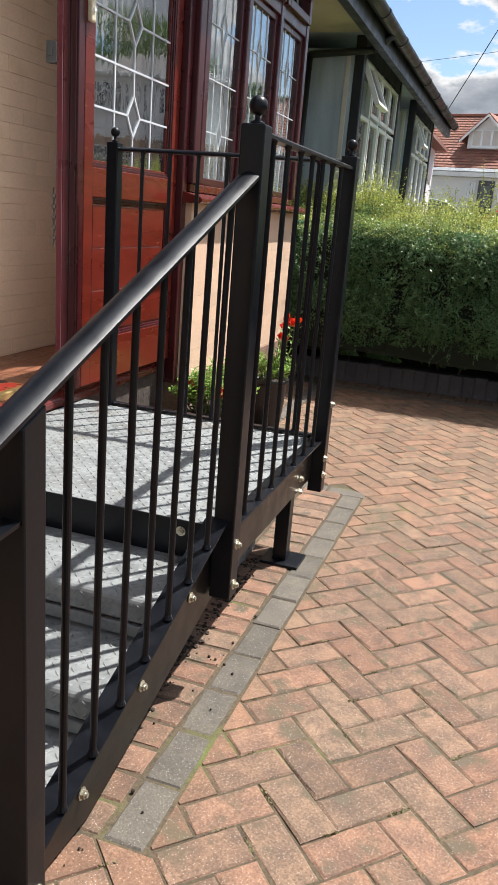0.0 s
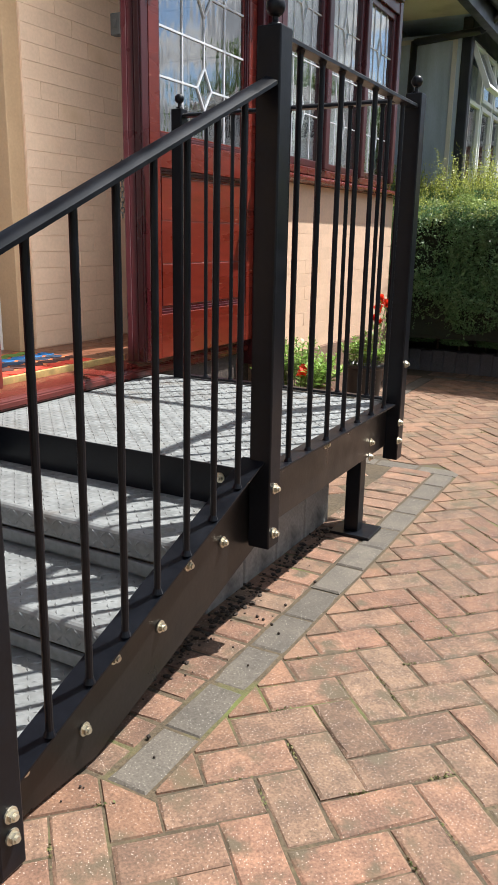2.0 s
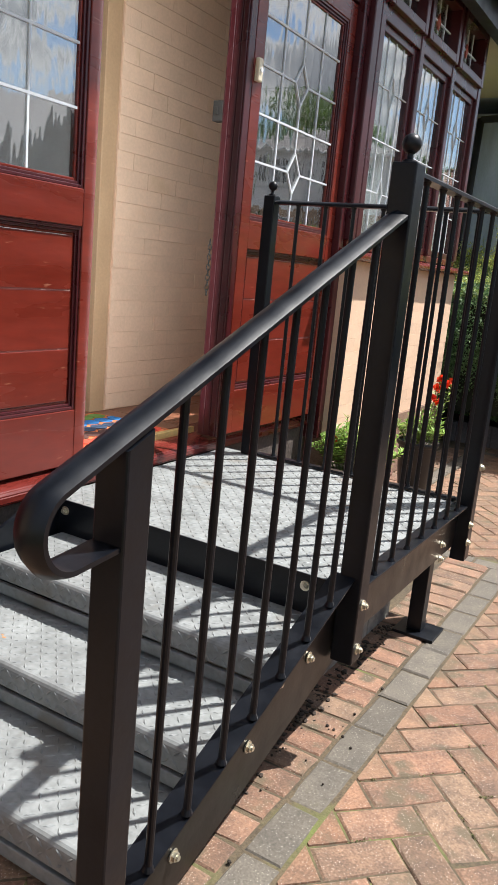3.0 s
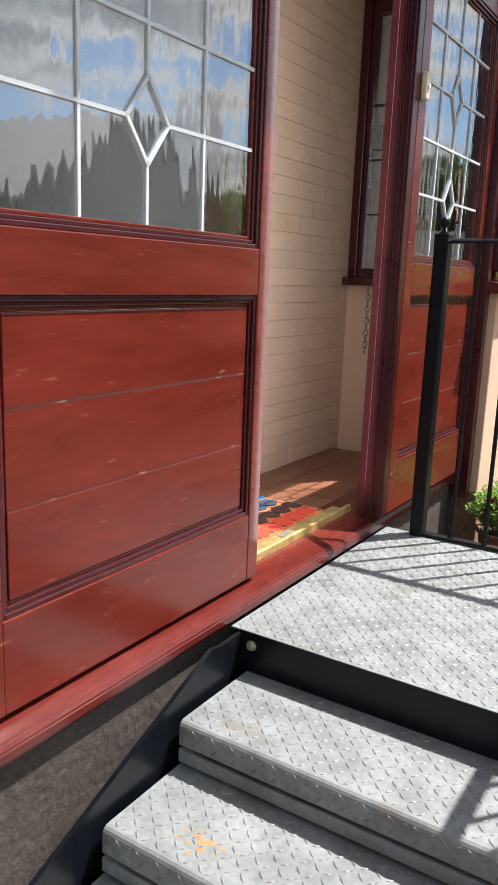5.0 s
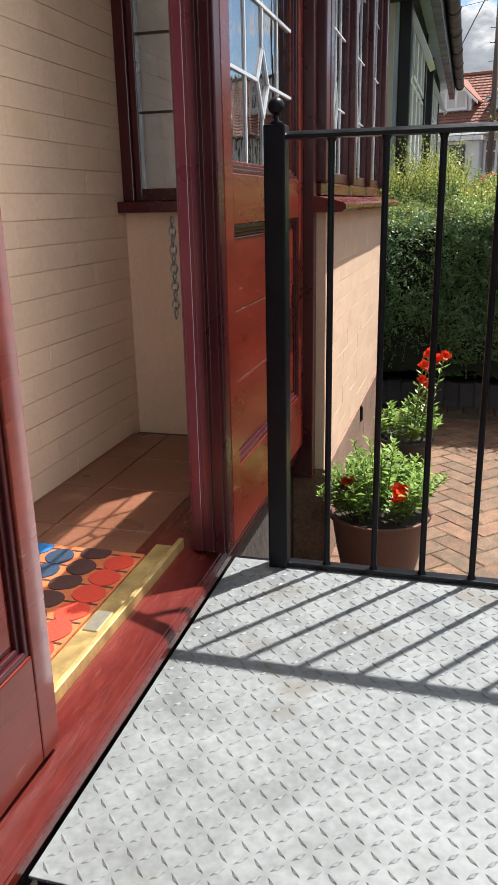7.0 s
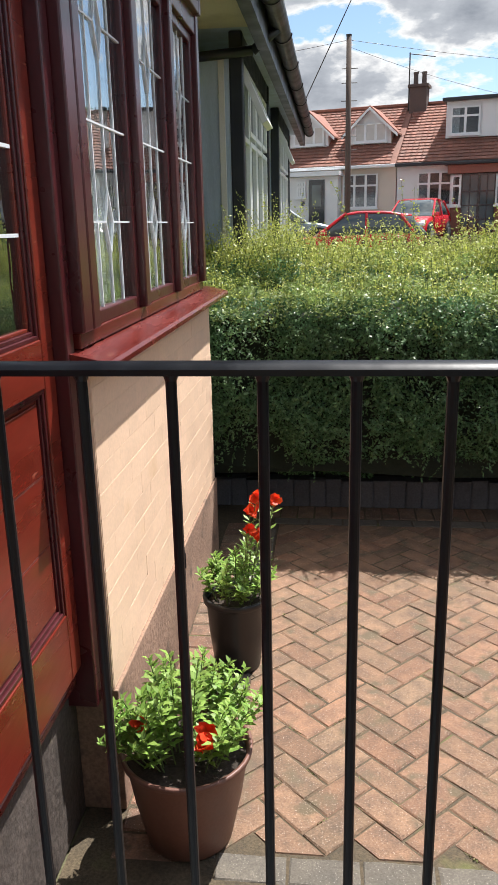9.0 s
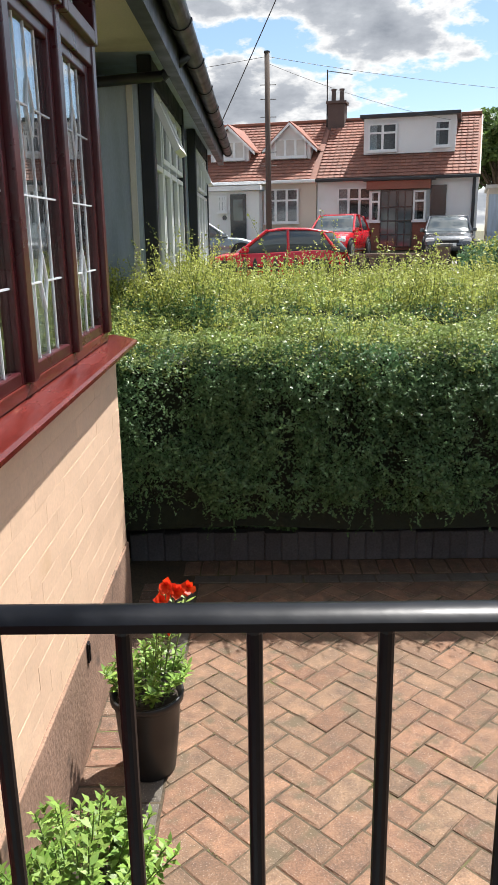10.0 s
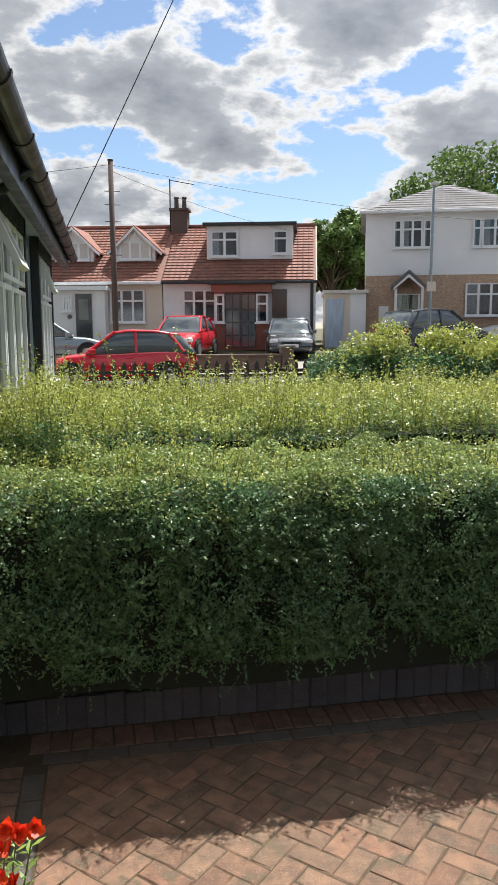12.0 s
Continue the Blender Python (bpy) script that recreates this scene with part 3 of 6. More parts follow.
# ---- leaded panes and doors ----
def pane(parent, x, y0, y1, z0, z1, glass, rows, diamonds, n_vert=3, came=0.0042, name="pane"):
    """A leaded pane in the plane x, with upright and level cames and diamonds on the middle line."""
    g = part(name, bx(x - 0.003, x + 0.001, y0, y1, z0, z1), glass, parent)
    g.visible_shadow = False
    bm = bmesh.new()
    yc, w = (y0 + y1) / 2, y1 - y0
    dw, dh = w * 0.085, 0.088
    xf, xb = x + 0.006, x + 0.0015
    for i in range(1, n_vert + 1):
        y = y0 + w * i / (n_vert + 1)
        cuts = [z0, z1]
        if n_vert == 3 and i == 2:
            for d in diamonds:
                cuts += [d - dh, d + dh]
            cuts.sort()
        for a, b in zip(cuts[::2], cuts[1::2]):
            if b > a:
                add_box(bm, xb, xf, y - came, y + came, a, b)
    for z in rows:
        if z in diamonds:
            add_box(bm, xb, xf + 0.001, y0, yc - dw, z - came, z + came)
            add_box(bm, xb, xf + 0.001, yc + dw, y1, z - came, z + came)
        else:
            add_box(bm, xb, xf + 0.001, y0, y1, z - came, z + came)
    for d in diamonds:
        c = [(yc, d - dh), (yc + dw, d), (yc, d + dh), (yc - dw, d)]
        for (ya, za), (yb, zb) in zip(c, c[1:] + c[:1]):
            dv = Vector((0, yb - ya, zb - za)).normalized()
            nv = Vector((0, -dv.z, dv.y)) * came
            v = [bm.verts.new((xx, yy + s * nv.y, zz + s * nv.z)) for xx in (xb, xf + 0.002) for yy, zz in ((ya, za), (yb, zb)) for s in (-1, 1)]
            for q in ((0, 1, 3, 2), (4, 6, 7, 5), (0, 4, 5, 1), (2, 3, 7, 6), (0, 2, 6, 4), (1, 5, 7, 3)):
                bm.faces.new([v[t] for t in q])
    bmesh.ops.recalc_face_normals(bm, faces=bm.faces)
    part("leading", bm, "lead", g, "whitish lead cames with diamonds")
    return g


def door_leaf(name, y0, y1, xf, label, cracks, st=0.072):
    """A half-glazed panelled door, its outer face at xf."""
    d = root(name, ((xf - 0.02), (y0 + y1) / 2, 0.537), label, "door", kind="structure")
    xb = xf - 0.045
    for ya, yb in ((y0, y0 + st), (y1 - st, y1)):
        part("stile", bx(xb, xf, ya, yb, 0.539, 2.56, 0.003), "red", d)
    part("bottom_rail", bx(xb, xf - 0.001, y0 + st, y1 - st, 0.539, 0.735, 0.003), "red", d)
    part("middle_rail", bx(xb, xf - 0.001, y0 + st, y1 - st, 1.348, 1.468, 0.003), "red", d)
    part("top_rail", bx(xb, xf - 0.001, y0 + st, y1 - st, 2.47, 2.56, 0.003), "red", d)
    # stepped mouldings round the panel and round the glass
    for za, zb, col in ((0.735, 1.348, "maroon"), (1.468, 2.47, "maroon")):
        ya, yb = y0 + st, y1 - st
        for k, (ins, depth, wd) in enumerate(((0.0, 0.005, 0.011), (0.011, 0.012, 0.010), (0.021, 0.019, 0.009))):
            bm = bmesh.new()
            a, b, c, e = ya + ins, yb - ins, za + ins, zb - ins
            x1, x0 = xf - depth, xb + 0.002
            add_box(bm, x0, x1, a, a + wd, c, e, 0.002)
            add_box(bm, x0, x1, b - wd, b, c, e, 0.002)
            add_box(bm, x0, x1, a + wd, b - wd, c, c + wd, 0.002)
            add_box(bm, x0, x1, a + wd, b - wd, e - wd, e, 0.002)
            part("moulding", bm, "red" if k == 2 else col, d)
    zs = [0.765] + list(cracks) + [1.318]
    for k, (za, zb) in enumerate(zip(zs, zs[1:])):
        part("panel_board", bx(xb + 0.004, xf - 0.015 - 0.0012 * (k % 2), y0 + st + 0.030, y1 - st - 0.030, za + 0.0012, zb - 0.0012, 0.0025), "red", d)
    for z in cracks:
        part("crack_filler", bx(xb + 0.006, xf - 0.0158, y0 + st + 0.031, y1 - st - 0.031, z - 0.0019, z + 0.0019), "filler", d, "pale flaking filler in the board joint")
    rows = [1.71, 1.90, 2.09, 2.28]
    pane(d, xf - 0.026, y0 + st + 0.028, y1 - st - 0.028, 1.496, 2.442, "glass", rows, [1.71, 2.09])
    return d


left_door = door_leaf("door_1", -0.670, 0.303, -0.125, "weathered red-brown half-glazed door with leaded diamonds", (0.945, 1.14), 0.052)
right_door = door_leaf("door_2", 1.112, 2.022, -0.055, "red-brown half-glazed leaded door beside the porch opening", (0.95, 1.135))
left2 = door_leaf("door_3", -1.625, -0.675, -0.125, "closed red-brown half-glazed porch door", (0.945, 1.14))
# bell push on the right-hand leaf and the lock on its inner edge
bell = root("door_bell", (-0.045, 1.135, 2.06), "cream plastic bell push on the door stile", "bell push")
part("case", bx(-0.055, -0.033, 1.118, 1.152, 2.0, 2.09, 0.006), "plastic_cream", bell)
part("button", tube((-0.034, 1.135, 2.045), (-0.028, 1.135, 2.045), 0.009, 14), "white", bell)
lock = root("door_lock", (-0.16, 1.07, 1.86), "dull metal rim lock with brass keeper on the jamb", "lock")
part("case", bx(-0.205, -0.156, 1.064, 1.10, 1.84, 1.92, 0.003), "iron", lock)
part("keeper", bx(-0.195, -0.175, 1.058, 1.064, 1.865, 1.895, 0.001), "iron", lock)

# jamb posts and door head
bm = bx(-0.155, -0.055, 1.062, 1.108, 0.537, 3.0, 0.003)
for k in range(3):
    add_box(bm, -0.088 - 0.03 * k, -0.064 - 0.03 * k, 1.058, 1.064, 0.537, 3.0, 0.0025)
thing("trim_jamb", bm, "maroon", "dark maroon grooved door jamb post", "door frame", kind="structure")
thing("trim_post", bx(-0.14, -0.02, 2.026, 2.083, 0.40, 3.0, 0.004), "maroon", "dark maroon corner post between door and bay", "door frame", kind="structure")
thing("trim_head", bx(-0.27, -0.045, -3.4, 1.06, 2.565, 2.66, 0.004), "maroon", "dark maroon door head rail", "door frame", kind="structure")
thing("trim_head_2", bx(-0.27, -0.045, 1.11, 2.024, 2.565, 2.66, 0.004), "maroon", "dark maroon door head rail", "door frame", kind="structure")
thing("trim_left_post", bx(-0.2, -0.12, -1.72, -1.63, 0.537, 2.56, 0.004), "maroon", "dark maroon frame post", "door frame", kind="structure")
wall("wall_left_front", bx(-0.3, -0.12, -3.4, -1.73, 0.537, 2.56), "cream", "cream painted brick front wall")
wall("wall_over_doors", bx(-0.26, -0.06, -3.4, 1.06, 2.665, 3.05), "maroon", "dark painted boarding over the doors")
wall("wall_over_doors_2", bx(-0.26, -0.06, 1.11, 2.024, 2.665, 3.05), "maroon", "dark painted boarding over the doors")
chain = root("door_chain", (-0.172, 1.072, 1.36), "short dull door chain hanging on the jamb", "chain")
for k in range(11):
    bm = bmesh.new()
    z = 1.36 - k * 0.021
    for s in range(8):
        a0, a1 = 2 * math.pi * s / 8, 2 * math.pi * (s + 1) / 8
        ax = Vector((0.5, 0.5, 0)) if k % 2 else Vector((0.5, -0.5, 0))
        p = [Vector((-0.172, 1.072, z)) + ax * 0.011 * math.cos(a) + Vector((0, 0, 0.014 * math.sin(a))) for a in (a0, a1)]
        add_tube(bm, p[0], p[1], 0.0022, 5)
    part("link", bm, "iron", chain)

# ---- porch end window (faces the camera) ----
pw = root("window_1", (-0.4, 2.13, 1.37), "dark maroon leaded porch window with grey lace curtain", "window", kind="structure")
part("sill", bx(-0.805, -0.10, 2.03, 2.16, 1.372, 1.412, 0.006), "maroon", pw)
part("frame_stile", bx(-0.745, -0.70, 2.085, 2.15, 1.412, 3.0, 0.004), "maroon", pw)
part("frame_stile", bx(-0.70, -0.672, 2.098, 2.15, 1.412, 3.0, 0.004), "maroon", pw)
part("frame_stile", bx(-0.31, -0.14, 2.085, 2.15, 1.412, 3.0, 0.004), "maroon", pw)
part("frame_rail", bx(-0.672, -0.31, 2.09, 2.15, 1.412, 1.456, 0.004), "maroon", pw)
part("frame_rail", bx(-0.672, -0.31, 2.09, 2.15, 2.62, 2.70, 0.004), "maroon", pw)
g = part("pane", bx(-0.672, -0.31, 2.12, 2.124, 1.456, 2.62), "glass_clear", pw)
g.visible_shadow = False
bm = bmesh.new()
for z in (1.715, 1.97, 2.22):
    add_box(bm, -0.672, -0.31, 2.113, 2.1195, z - 0.004, z + 0.004)
add_box(bm, -0.524, -0.516, 2.112, 2.1192, 1.456, 2.62)
part("leading", bm, "iron", g, "dark lead cames")
bm = bmesh.new()
prev = None
for i in range(41):
    x = -0.74 + i * 0.6 / 40
    y = 2.185 + 0.012 * math.sin(i * 1.1) + 0.006 * math.sin(i * 2.7)
    cur = (bm.verts.new((x, y, 1.40)), bm.verts.new((x, y + 0.004, 2.95)))
    if prev:
        bm.faces.new((prev[0], cur[0], cur[1], prev[1]))
    prev = cur
thing("lace_curtain", bm, "greycurtain", "grey patterned lace curtain behind the porch window", "curtain", smooth=True)

# ---- bay window ----
bw = root("window_2", (-0.02, 3.1, 1.36), "dark maroon bay window with leaded diamond lights", "window", kind="structure")
bm = prism([(-0.10, 1.364), (0.074, 1.364), (0.088, 1.374), (0.088, 1.388), (0.078, 1.396), (-0.02, 1.418), (-0.10, 1.418)], 1, 2.038, 4.25)
part("sill", bm, "sillred", bw, "worn red timber window sill")
part("bottom_rail", bx(-0.09, -0.008, 2.10, 4.04, 1.42, 1.462, 0.004), "sillred", bw)
part("transom", bx(-0.09, 0.006, 2.10, 4.04, 2.555, 2.64, 0.005), "maroon", bw)
part("head", bx(-0.09, 0.006, 2.10, 4.04, 2.97, 3.04, 0.005), "maroon", bw)
part("end_post", bx(-0.085, 0.010, 2.087, 2.163, 1.462, 2.97, 0.006), "maroon", bw)
MULL = [2.165, 2.766, 3.366, 3.968]
for y in MULL:
    part("mullion", bx(-0.085, 0.012, y, y + 0.062, 1.462, 2.97, 0.006), "maroon", bw)
for ya, yb in zip(MULL, MULL[1:]):
    a, b = ya + 0.062, yb
    fr = bmesh.new()
    for q in ((a, a + 0.04, 1.462, 2.555), (b - 0.04, b, 1.462, 2.555), (a + 0.04, b - 0.04, 1.462, 1.502), (a + 0.04, b - 0.04, 2.515, 2.555)):
        add_box(fr, -0.055, -0.012, *q, 0.005)
    f = part("casement", fr, "maroon", bw)
    pane(f, -0.030, a + 0.04, b - 0.04, 1.502, 2.515, "glass_clear", [1.74, 2.005, 2.27], [1.74, 2.27], came=0.0027)
    # top light, slightly proud
    fr = bmesh.new()
    for q in ((a - 0.012, a + 0.04, 2.63, 2.98), (b - 0.04, b + 0.012, 2.63, 2.98), (a + 0.04, b - 0.04, 2.63, 2.68), (a + 0.04, b - 0.04, 2.93, 2.98)):
        add_box(fr, -0.06, 0.035, *q, 0.005)
    f = part("top_light", fr, "maroon", bw)
    g = pane(f, -0.03, a + 0.04, b - 0.04, 2.68, 2.93, "glass_clear", [2.80], [], n_vert=3)
    yc = (a + b) / 2
    part("stained_flower", prism([(yc - 0.03, 2.80), (yc, 2.85), (yc + 0.03, 2.80), (yc, 2.75)], 0, -0.0285, -0.022), "pinkglass", g, "pink stained-glass flower")
# return side of the bay
part("return_frame", bx(-0.70, -0.087, 3.985, 4.03, 1.42, 3.04, 0.004), "maroon", bw)
cu = bmesh.new()
prev = None
for i in range(161):
    y = 2.12 + i * 1.84 / 160
    x = -0.098 + 0.008 * math.sin(i * 0.9) + 0.005 * math.sin(i * 2.3 + 1)
    cur = (cu.verts.new((x, y, 1.43)), cu.verts.new((x, y, 2.96)))
    if prev:
        cu.faces.new((prev[0], cur[0], cur[1], prev[1]))
    prev = cur
thing("net_curtain", cu, "net", "pale green pleated net curtain inside the bay window", "curtain", smooth=True)

# ---- eaves ----
wall("wall_fascia", bx(0.10, 0.178, -3.6, 12.95, 2.90, 3.10), "gutter", "black fascia board below the roof edge")
thing("ceiling_soffit", bx(-0.98, 0.098, -3.6, 6.08, 3.055, 3.075), "soffit", "cream painted boarded soffit under the eaves", "soffit", kind="structure")
thing("ceiling_soffit_2", bx(-0.98, 0.098, 6.082, 12.95, 3.055, 3.075), "board", "blue-grey soffit boards over the neighbour's bays", "soffit", kind="structure")
gut = root("gutter", (0.32, 5, 3.05), "black half-round plastic gutter with brackets", "gutter", kind="structure")
bm = bmesh.new()
prof = [(0.247 + 0.066 * math.cos(a), 3.085 + 0.066 * math.sin(a)) for a in [math.pi + math.pi * i / 10 for i in range(11)]] + \
       [(0.247 + 0.058 * math.cos(a), 3.085 + 0.058 * math.sin(a)) for a in [2 * math.pi - math.pi * i / 10 for i in range(11)]]
add_prism(bm, prof, 1, -3.6, 12.95)
part("channel", bm, "gutter", gut, smooth=False)
for k in range(16):
    bm = bmesh.new()
    y = -3.0 + k * 1.05
    add_prism(bm, [(0.247 + r * math.cos(a), 3.085 + r * math.sin(a)) for r, rng_ in ((0.074, range(9)), (0.067, range(8, -1, -1))) for a in [math.pi + math.pi * i / 8 for i in rng_]], 1, y, y + 0.05)
    add_box(bm, 0.178, 0.31, y + 0.012, y + 0.038, 3.085, 3.10)
    part("bracket", bm, "gutter", gut)
bm = bmesh.new()
add_tube(bm, (0.24, 6.06, 3.03), (0.06, 6.08, 2.90), 0.034, 12)
add_tube(bm, (0.06, 6.08, 2.905), (-0.55, 6.08, 2.86), 0.034, 12)
add_tube(bm, (-0.55, 6.08, 2.87), (-0.6, 6.08, 0.3), 0.034, 12)
thing("downpipe", bm, "gutter", "black plastic downpipe running back under the eaves", "pipe", smooth=True)
roof = root("roof", (-3, 5, 3.1), "tiled bungalow roof slope above the eaves", "roof", kind="structure")
bm = prism([(0.26, 3.10), (0.26, 3.13), (-3.4, 6.0), (-7.4, 3.13), (-7.4, 3.10)], 1, -3.7, 13.0)
part("slope", bm, "rooftile", roof)


# ---- neighbour's bays along the terrace ----
def neighbour_bay(y0, y1):
    b = root("neighbour_bay", (-0.4, (y0 + y1) / 2, 0), "blue-grey boarded bay with white casements, top light open", "bay window", "bays of the terrace", kind="structure")
    part("base_wall", bx(-0.78, -0.06, y0 + 0.02, y1, 0, 1.30), "whiterender", b)
    part("side_board", bx(-0.78, -0.12, y0, y0 + 0.03, 0.6, 2.93), "board", b)
    part("cover_strip", bx(-0.20, -0.155, y0 - 0.016, y0 - 0.001, 0.6, 2.90, 0.004), "greypaint", b)
    part("cover_strip", bx(-0.78, -0.205, y0 - 0.016, y0 - 0.001, 2.86, 2.90, 0.004), "greypaint", b)
    part("corner_post", bx(-0.118, -0.02, y0 - 0.01, y0 + 0.09, 0.9, 3.05, 0.01), "navy", b)
    part("corner_post", bx(-0.118, -0.02, y1 - 0.09, y1, 0.9, 3.05, 0.01), "navy", b)
    part("far_side", bx(-0.78, -0.12, y1 - 0.03, y1, 1.30, 2.93), "board", b)
    part("head", bx(-0.11, -0.03, y0 + 0.09, y1 - 0.09, 2.90, 3.05), "navy", b)
    part("sill", bx(-0.12, 0.05, y0 - 0.03, y1 + 0.03, 1.30, 1.36, 0.008), "white", b)
    n = 4
    w = (y1 - y0 - 0.18) / n
    for i in range(n):
        a = y0 + 0.09 + w * i
        win = part("window_frame", bx(-0.10, -0.05, a, a + 0.05, 1.36, 2.90, 0.004), "white", b)
        fr = bmesh.new()
        for q in ((a + 0.05, a + 0.09, 1.36, 2.38), (a + w - 0.04, a + w, 1.36, 2.38), (a + 0.09, a + w - 0.04, 1.36, 1.40), (a + 0.09, a + w - 0.04, 2.34, 2.38)):
            add_box(fr, -0.095, -0.04, *q, 0.004)
        part("casement", fr, "white", win)
        g = part("pane", bx(-0.075, -0.071, a + 0.09, a + w - 0.04, 1.40, 2.34), "darkglass", win)
        tl = bmesh.new()
        for q in ((a + 0.05, a + 0.09, 2.42, 2.88), (a + w - 0.04, a + w, 2.42, 2.88), (a + 0.09, a + w - 0.04, 2.42, 2.46), (a + 0.09, a + w - 0.04, 2.84, 2.88)):
            add_box(tl, -0.09, -0.04, *q, 0.004)
        tp = bx(-0.07, -0.066, a + 0.09, a + w - 0.04, 2.46, 2.84)
        if i == 0:
            for leaf in (tl, tp):
                bmesh.ops.rotate(leaf, verts=leaf.verts, cent=(-0.06, a, 2.88), matrix=Matrix.Rotation(radians(-24), 3, "Y"))
        part("top_light", tl, "white", win)
        part("pane", tp, "darkglass", win)
        part("curtain", bx(-0.30, -0.29, a, a + w, 1.36, 2.88), "greycurtain", win)
    return b


neighbour_bay(6.15, 8.5)
neighbour_bay(9.9, 12.2)
ch = root("end_house", (-3.7, 17.5, 0), "white rendered gabled house further along", "house")
part("wall", bx(-7, -0.9, 14.6, 20.4, 0, 3.4), "whiterender", ch)
part("roof", prism([(-7.3, 3.35), (-0.6, 3.35), (-0.6, 3.42), (-3.9, 5.3), (-7.3, 3.42)], 1, 14.5, 20.5), "rooftile", ch)
for y in (15.5, 17.6):
    part("window", bx(-0.9, -0.86, y, y + 1.1, 1.4, 2.6, 0.01), "carglass", ch)

# ---- metal access steps ----
PZ = 0.469                      # top of the platform
XI, XO = -0.075, 1.0            # platform edges
YF, YB = 0.10, 1.20
TREADS = ((0.352, -0.195), (0.235, -0.46), (0.118, -0.725))   # top, nosing


def lugs(bm, x0, x1, y0, y1, z, pitch=0.0275):
    """Raised diagonal lugs of chequer plate, alternating direction."""
    ny, nx = int((y1 - y0) / pitch), int((x1 - x0) / pitch)
    for j in range(ny):
        for i in range(nx):
            cx, cy = x0 + (i + 0.5) * pitch, y0 + (j + 0.5) * pitch
            s = 1 if (i + j) % 2 else -1
            ax = Vector((math.cos(s * 0.78), math.sin(s * 0.78), 0))
            bxv = Vector((-ax.y, ax.x, 0))
            a, b, h = 0.0135, 0.0042, 0.0024
            c = Vector((cx, cy, z))
            v = [bm.verts.new(p) for p in (c - ax * a, c - bxv * b, c + ax * a, c + bxv * b, c - ax * a * 0.5 + Vector((0, 0, h)), c + ax * a * 0.5 + Vector((0, 0, h)))]
            for q in ((0, 1, 4), (1, 5, 4), (1, 2, 5), (2, 3, 5), (3, 4, 5), (3, 0, 4)):
                bm.faces.new([v[t] for t in q])
    return bm


steps = root("access_steps", (0.5, 0.2, 0), "black metal access steps with galvanised chequer-plate treads", "steps")
pl = part("platform_plate", bx(XI, XO - 0.01, YF, YB - 0.02, PZ - 0.006, PZ, 0.0015), "zinc", steps, "galvanised chequer-plate platform")
part("chequer_relief", lugs(bmesh.new(), XI + 0.005, XO - 0.012, YF + 0.005, YB - 0.025, PZ), "zinc", pl, kind="stuff")
part("front_beam", bx(XI + 0.03, 0.985, YF + 0.002, YF + 0.012, 0.312, PZ - 0.007), "black", steps)
part("front_lip", bx(XI + 0.03, 0.985, YF - 0.003, YF + 0.002, PZ - 0.02, PZ - 0.001), "black", steps)
part("side_beam", bx(0.992, 1.012, 0.13, 1.17, 0.30, PZ - 0.003, 0.002), "brown_black", steps)
part("side_flange", bx(0.992, 1.05, 0.13, 1.12, PZ - 0.003, PZ + 0.004, 0.001), "black", steps)
part("back_beam", bx(XI, 0.99, YB - 0.016, YB - 0.004, 0.33, PZ - 0.002), "black", steps)
part("inner_beam", bx(XI, XI + 0.012, YF + 0.02, YB - 0.02, 0.33, PZ - 0.008), "black", steps)
leg = part("leg", bx(0.94, 0.995, 0.93, 0.985, 0.012, 0.33, 0.003), "black", steps)
part("foot_plate", bx(0.90, 1.055, 0.89, 1.03, 0.001, 0.012, 0.002), "black", leg)
leg = part("leg", bx(0.0, 0.055, 0.93, 0.985, 0.012, 0.33, 0.003), "black", steps)
part("foot_plate", bx(-0.03, 0.085, 0.89, 1.03, 0.001, 0.012, 0.002), "black", leg)

for k, (z, yn) in enumerate(TREADS):
    yb_ = (YF if k == 0 else TREADS[k - 1][1]) + 0.012
    r = 0.018
    prof = [(yb_, z), (yn + r, z)] + [(yn + r - r * math.sin(a), z - r + r * math.cos(a)) for a in (0.4, 0.8, 1.2, 1.57)] + [(yn, z - 0.062), (yn + 0.004, z - 0.062), (yn + 0.004, z - r), (yn + r, z - 0.005), (yb_, z - 0.005)]
    t = part("tread", prism(prof, 0, -0.02, 0.965), "zinc", steps, "galvanised chequer-plate tread")
    lg = lugs(bmesh.new(), -0.015, 0.962, yn + 0.012, yb_ - 0.006, z)
    part("chequer_relief", lg, "zinc", t, kind="stuff")
    nose = lugs(bmesh.new(), -0.015, 0.962, 0.0, 0.055, 0)
    bmesh.ops.rotate(nose, verts=nose.verts, cent=(0, 0, 0), matrix=Matrix.Rotation(radians(90), 3, "X"))
    bmesh.ops.translate(nose, verts=nose.verts, vec=(0, yn, z - 0.062))
    part("nosing_relief", nose, "zinc", t, kind="stuff")
    low = 0.004 if k == 2 else TREADS[k + 1][0] - 0.01
    part("riser", bx(-0.02, 0.965, yn + 0.012, yn + 0.017, low, z - 0.084), "zinc", steps)
    part("riser_fold", bx(-0.02, 0.965, yn - 0.003, yn + 0.0115, z - 0.106, z - 0.0725, 0.0025), "zinc", steps)


SLOPE = 0.43                    # of the flight and its handrail


def lean(bm, k=0.032):
    """The flight runs slightly inwards towards its foot."""
    for v in bm.verts:
        v.co.x += k * min(0.0, v.co.y)
    return bm


def stringer(x0, x1, slide):
    top = lambda y: 0.484 + SLOPE * y
    out = [(0.145, 0.25), (0.145, PZ - 0.008), (0.0, PZ - 0.008), (-0.04, top(-0.04)), (-0.90, top(-0.90)), (-0.90, 0.012), (-0.56, 0.012), (0.10, 0.25)]
    return lean(prism(out, 0, x0, x1), slide)


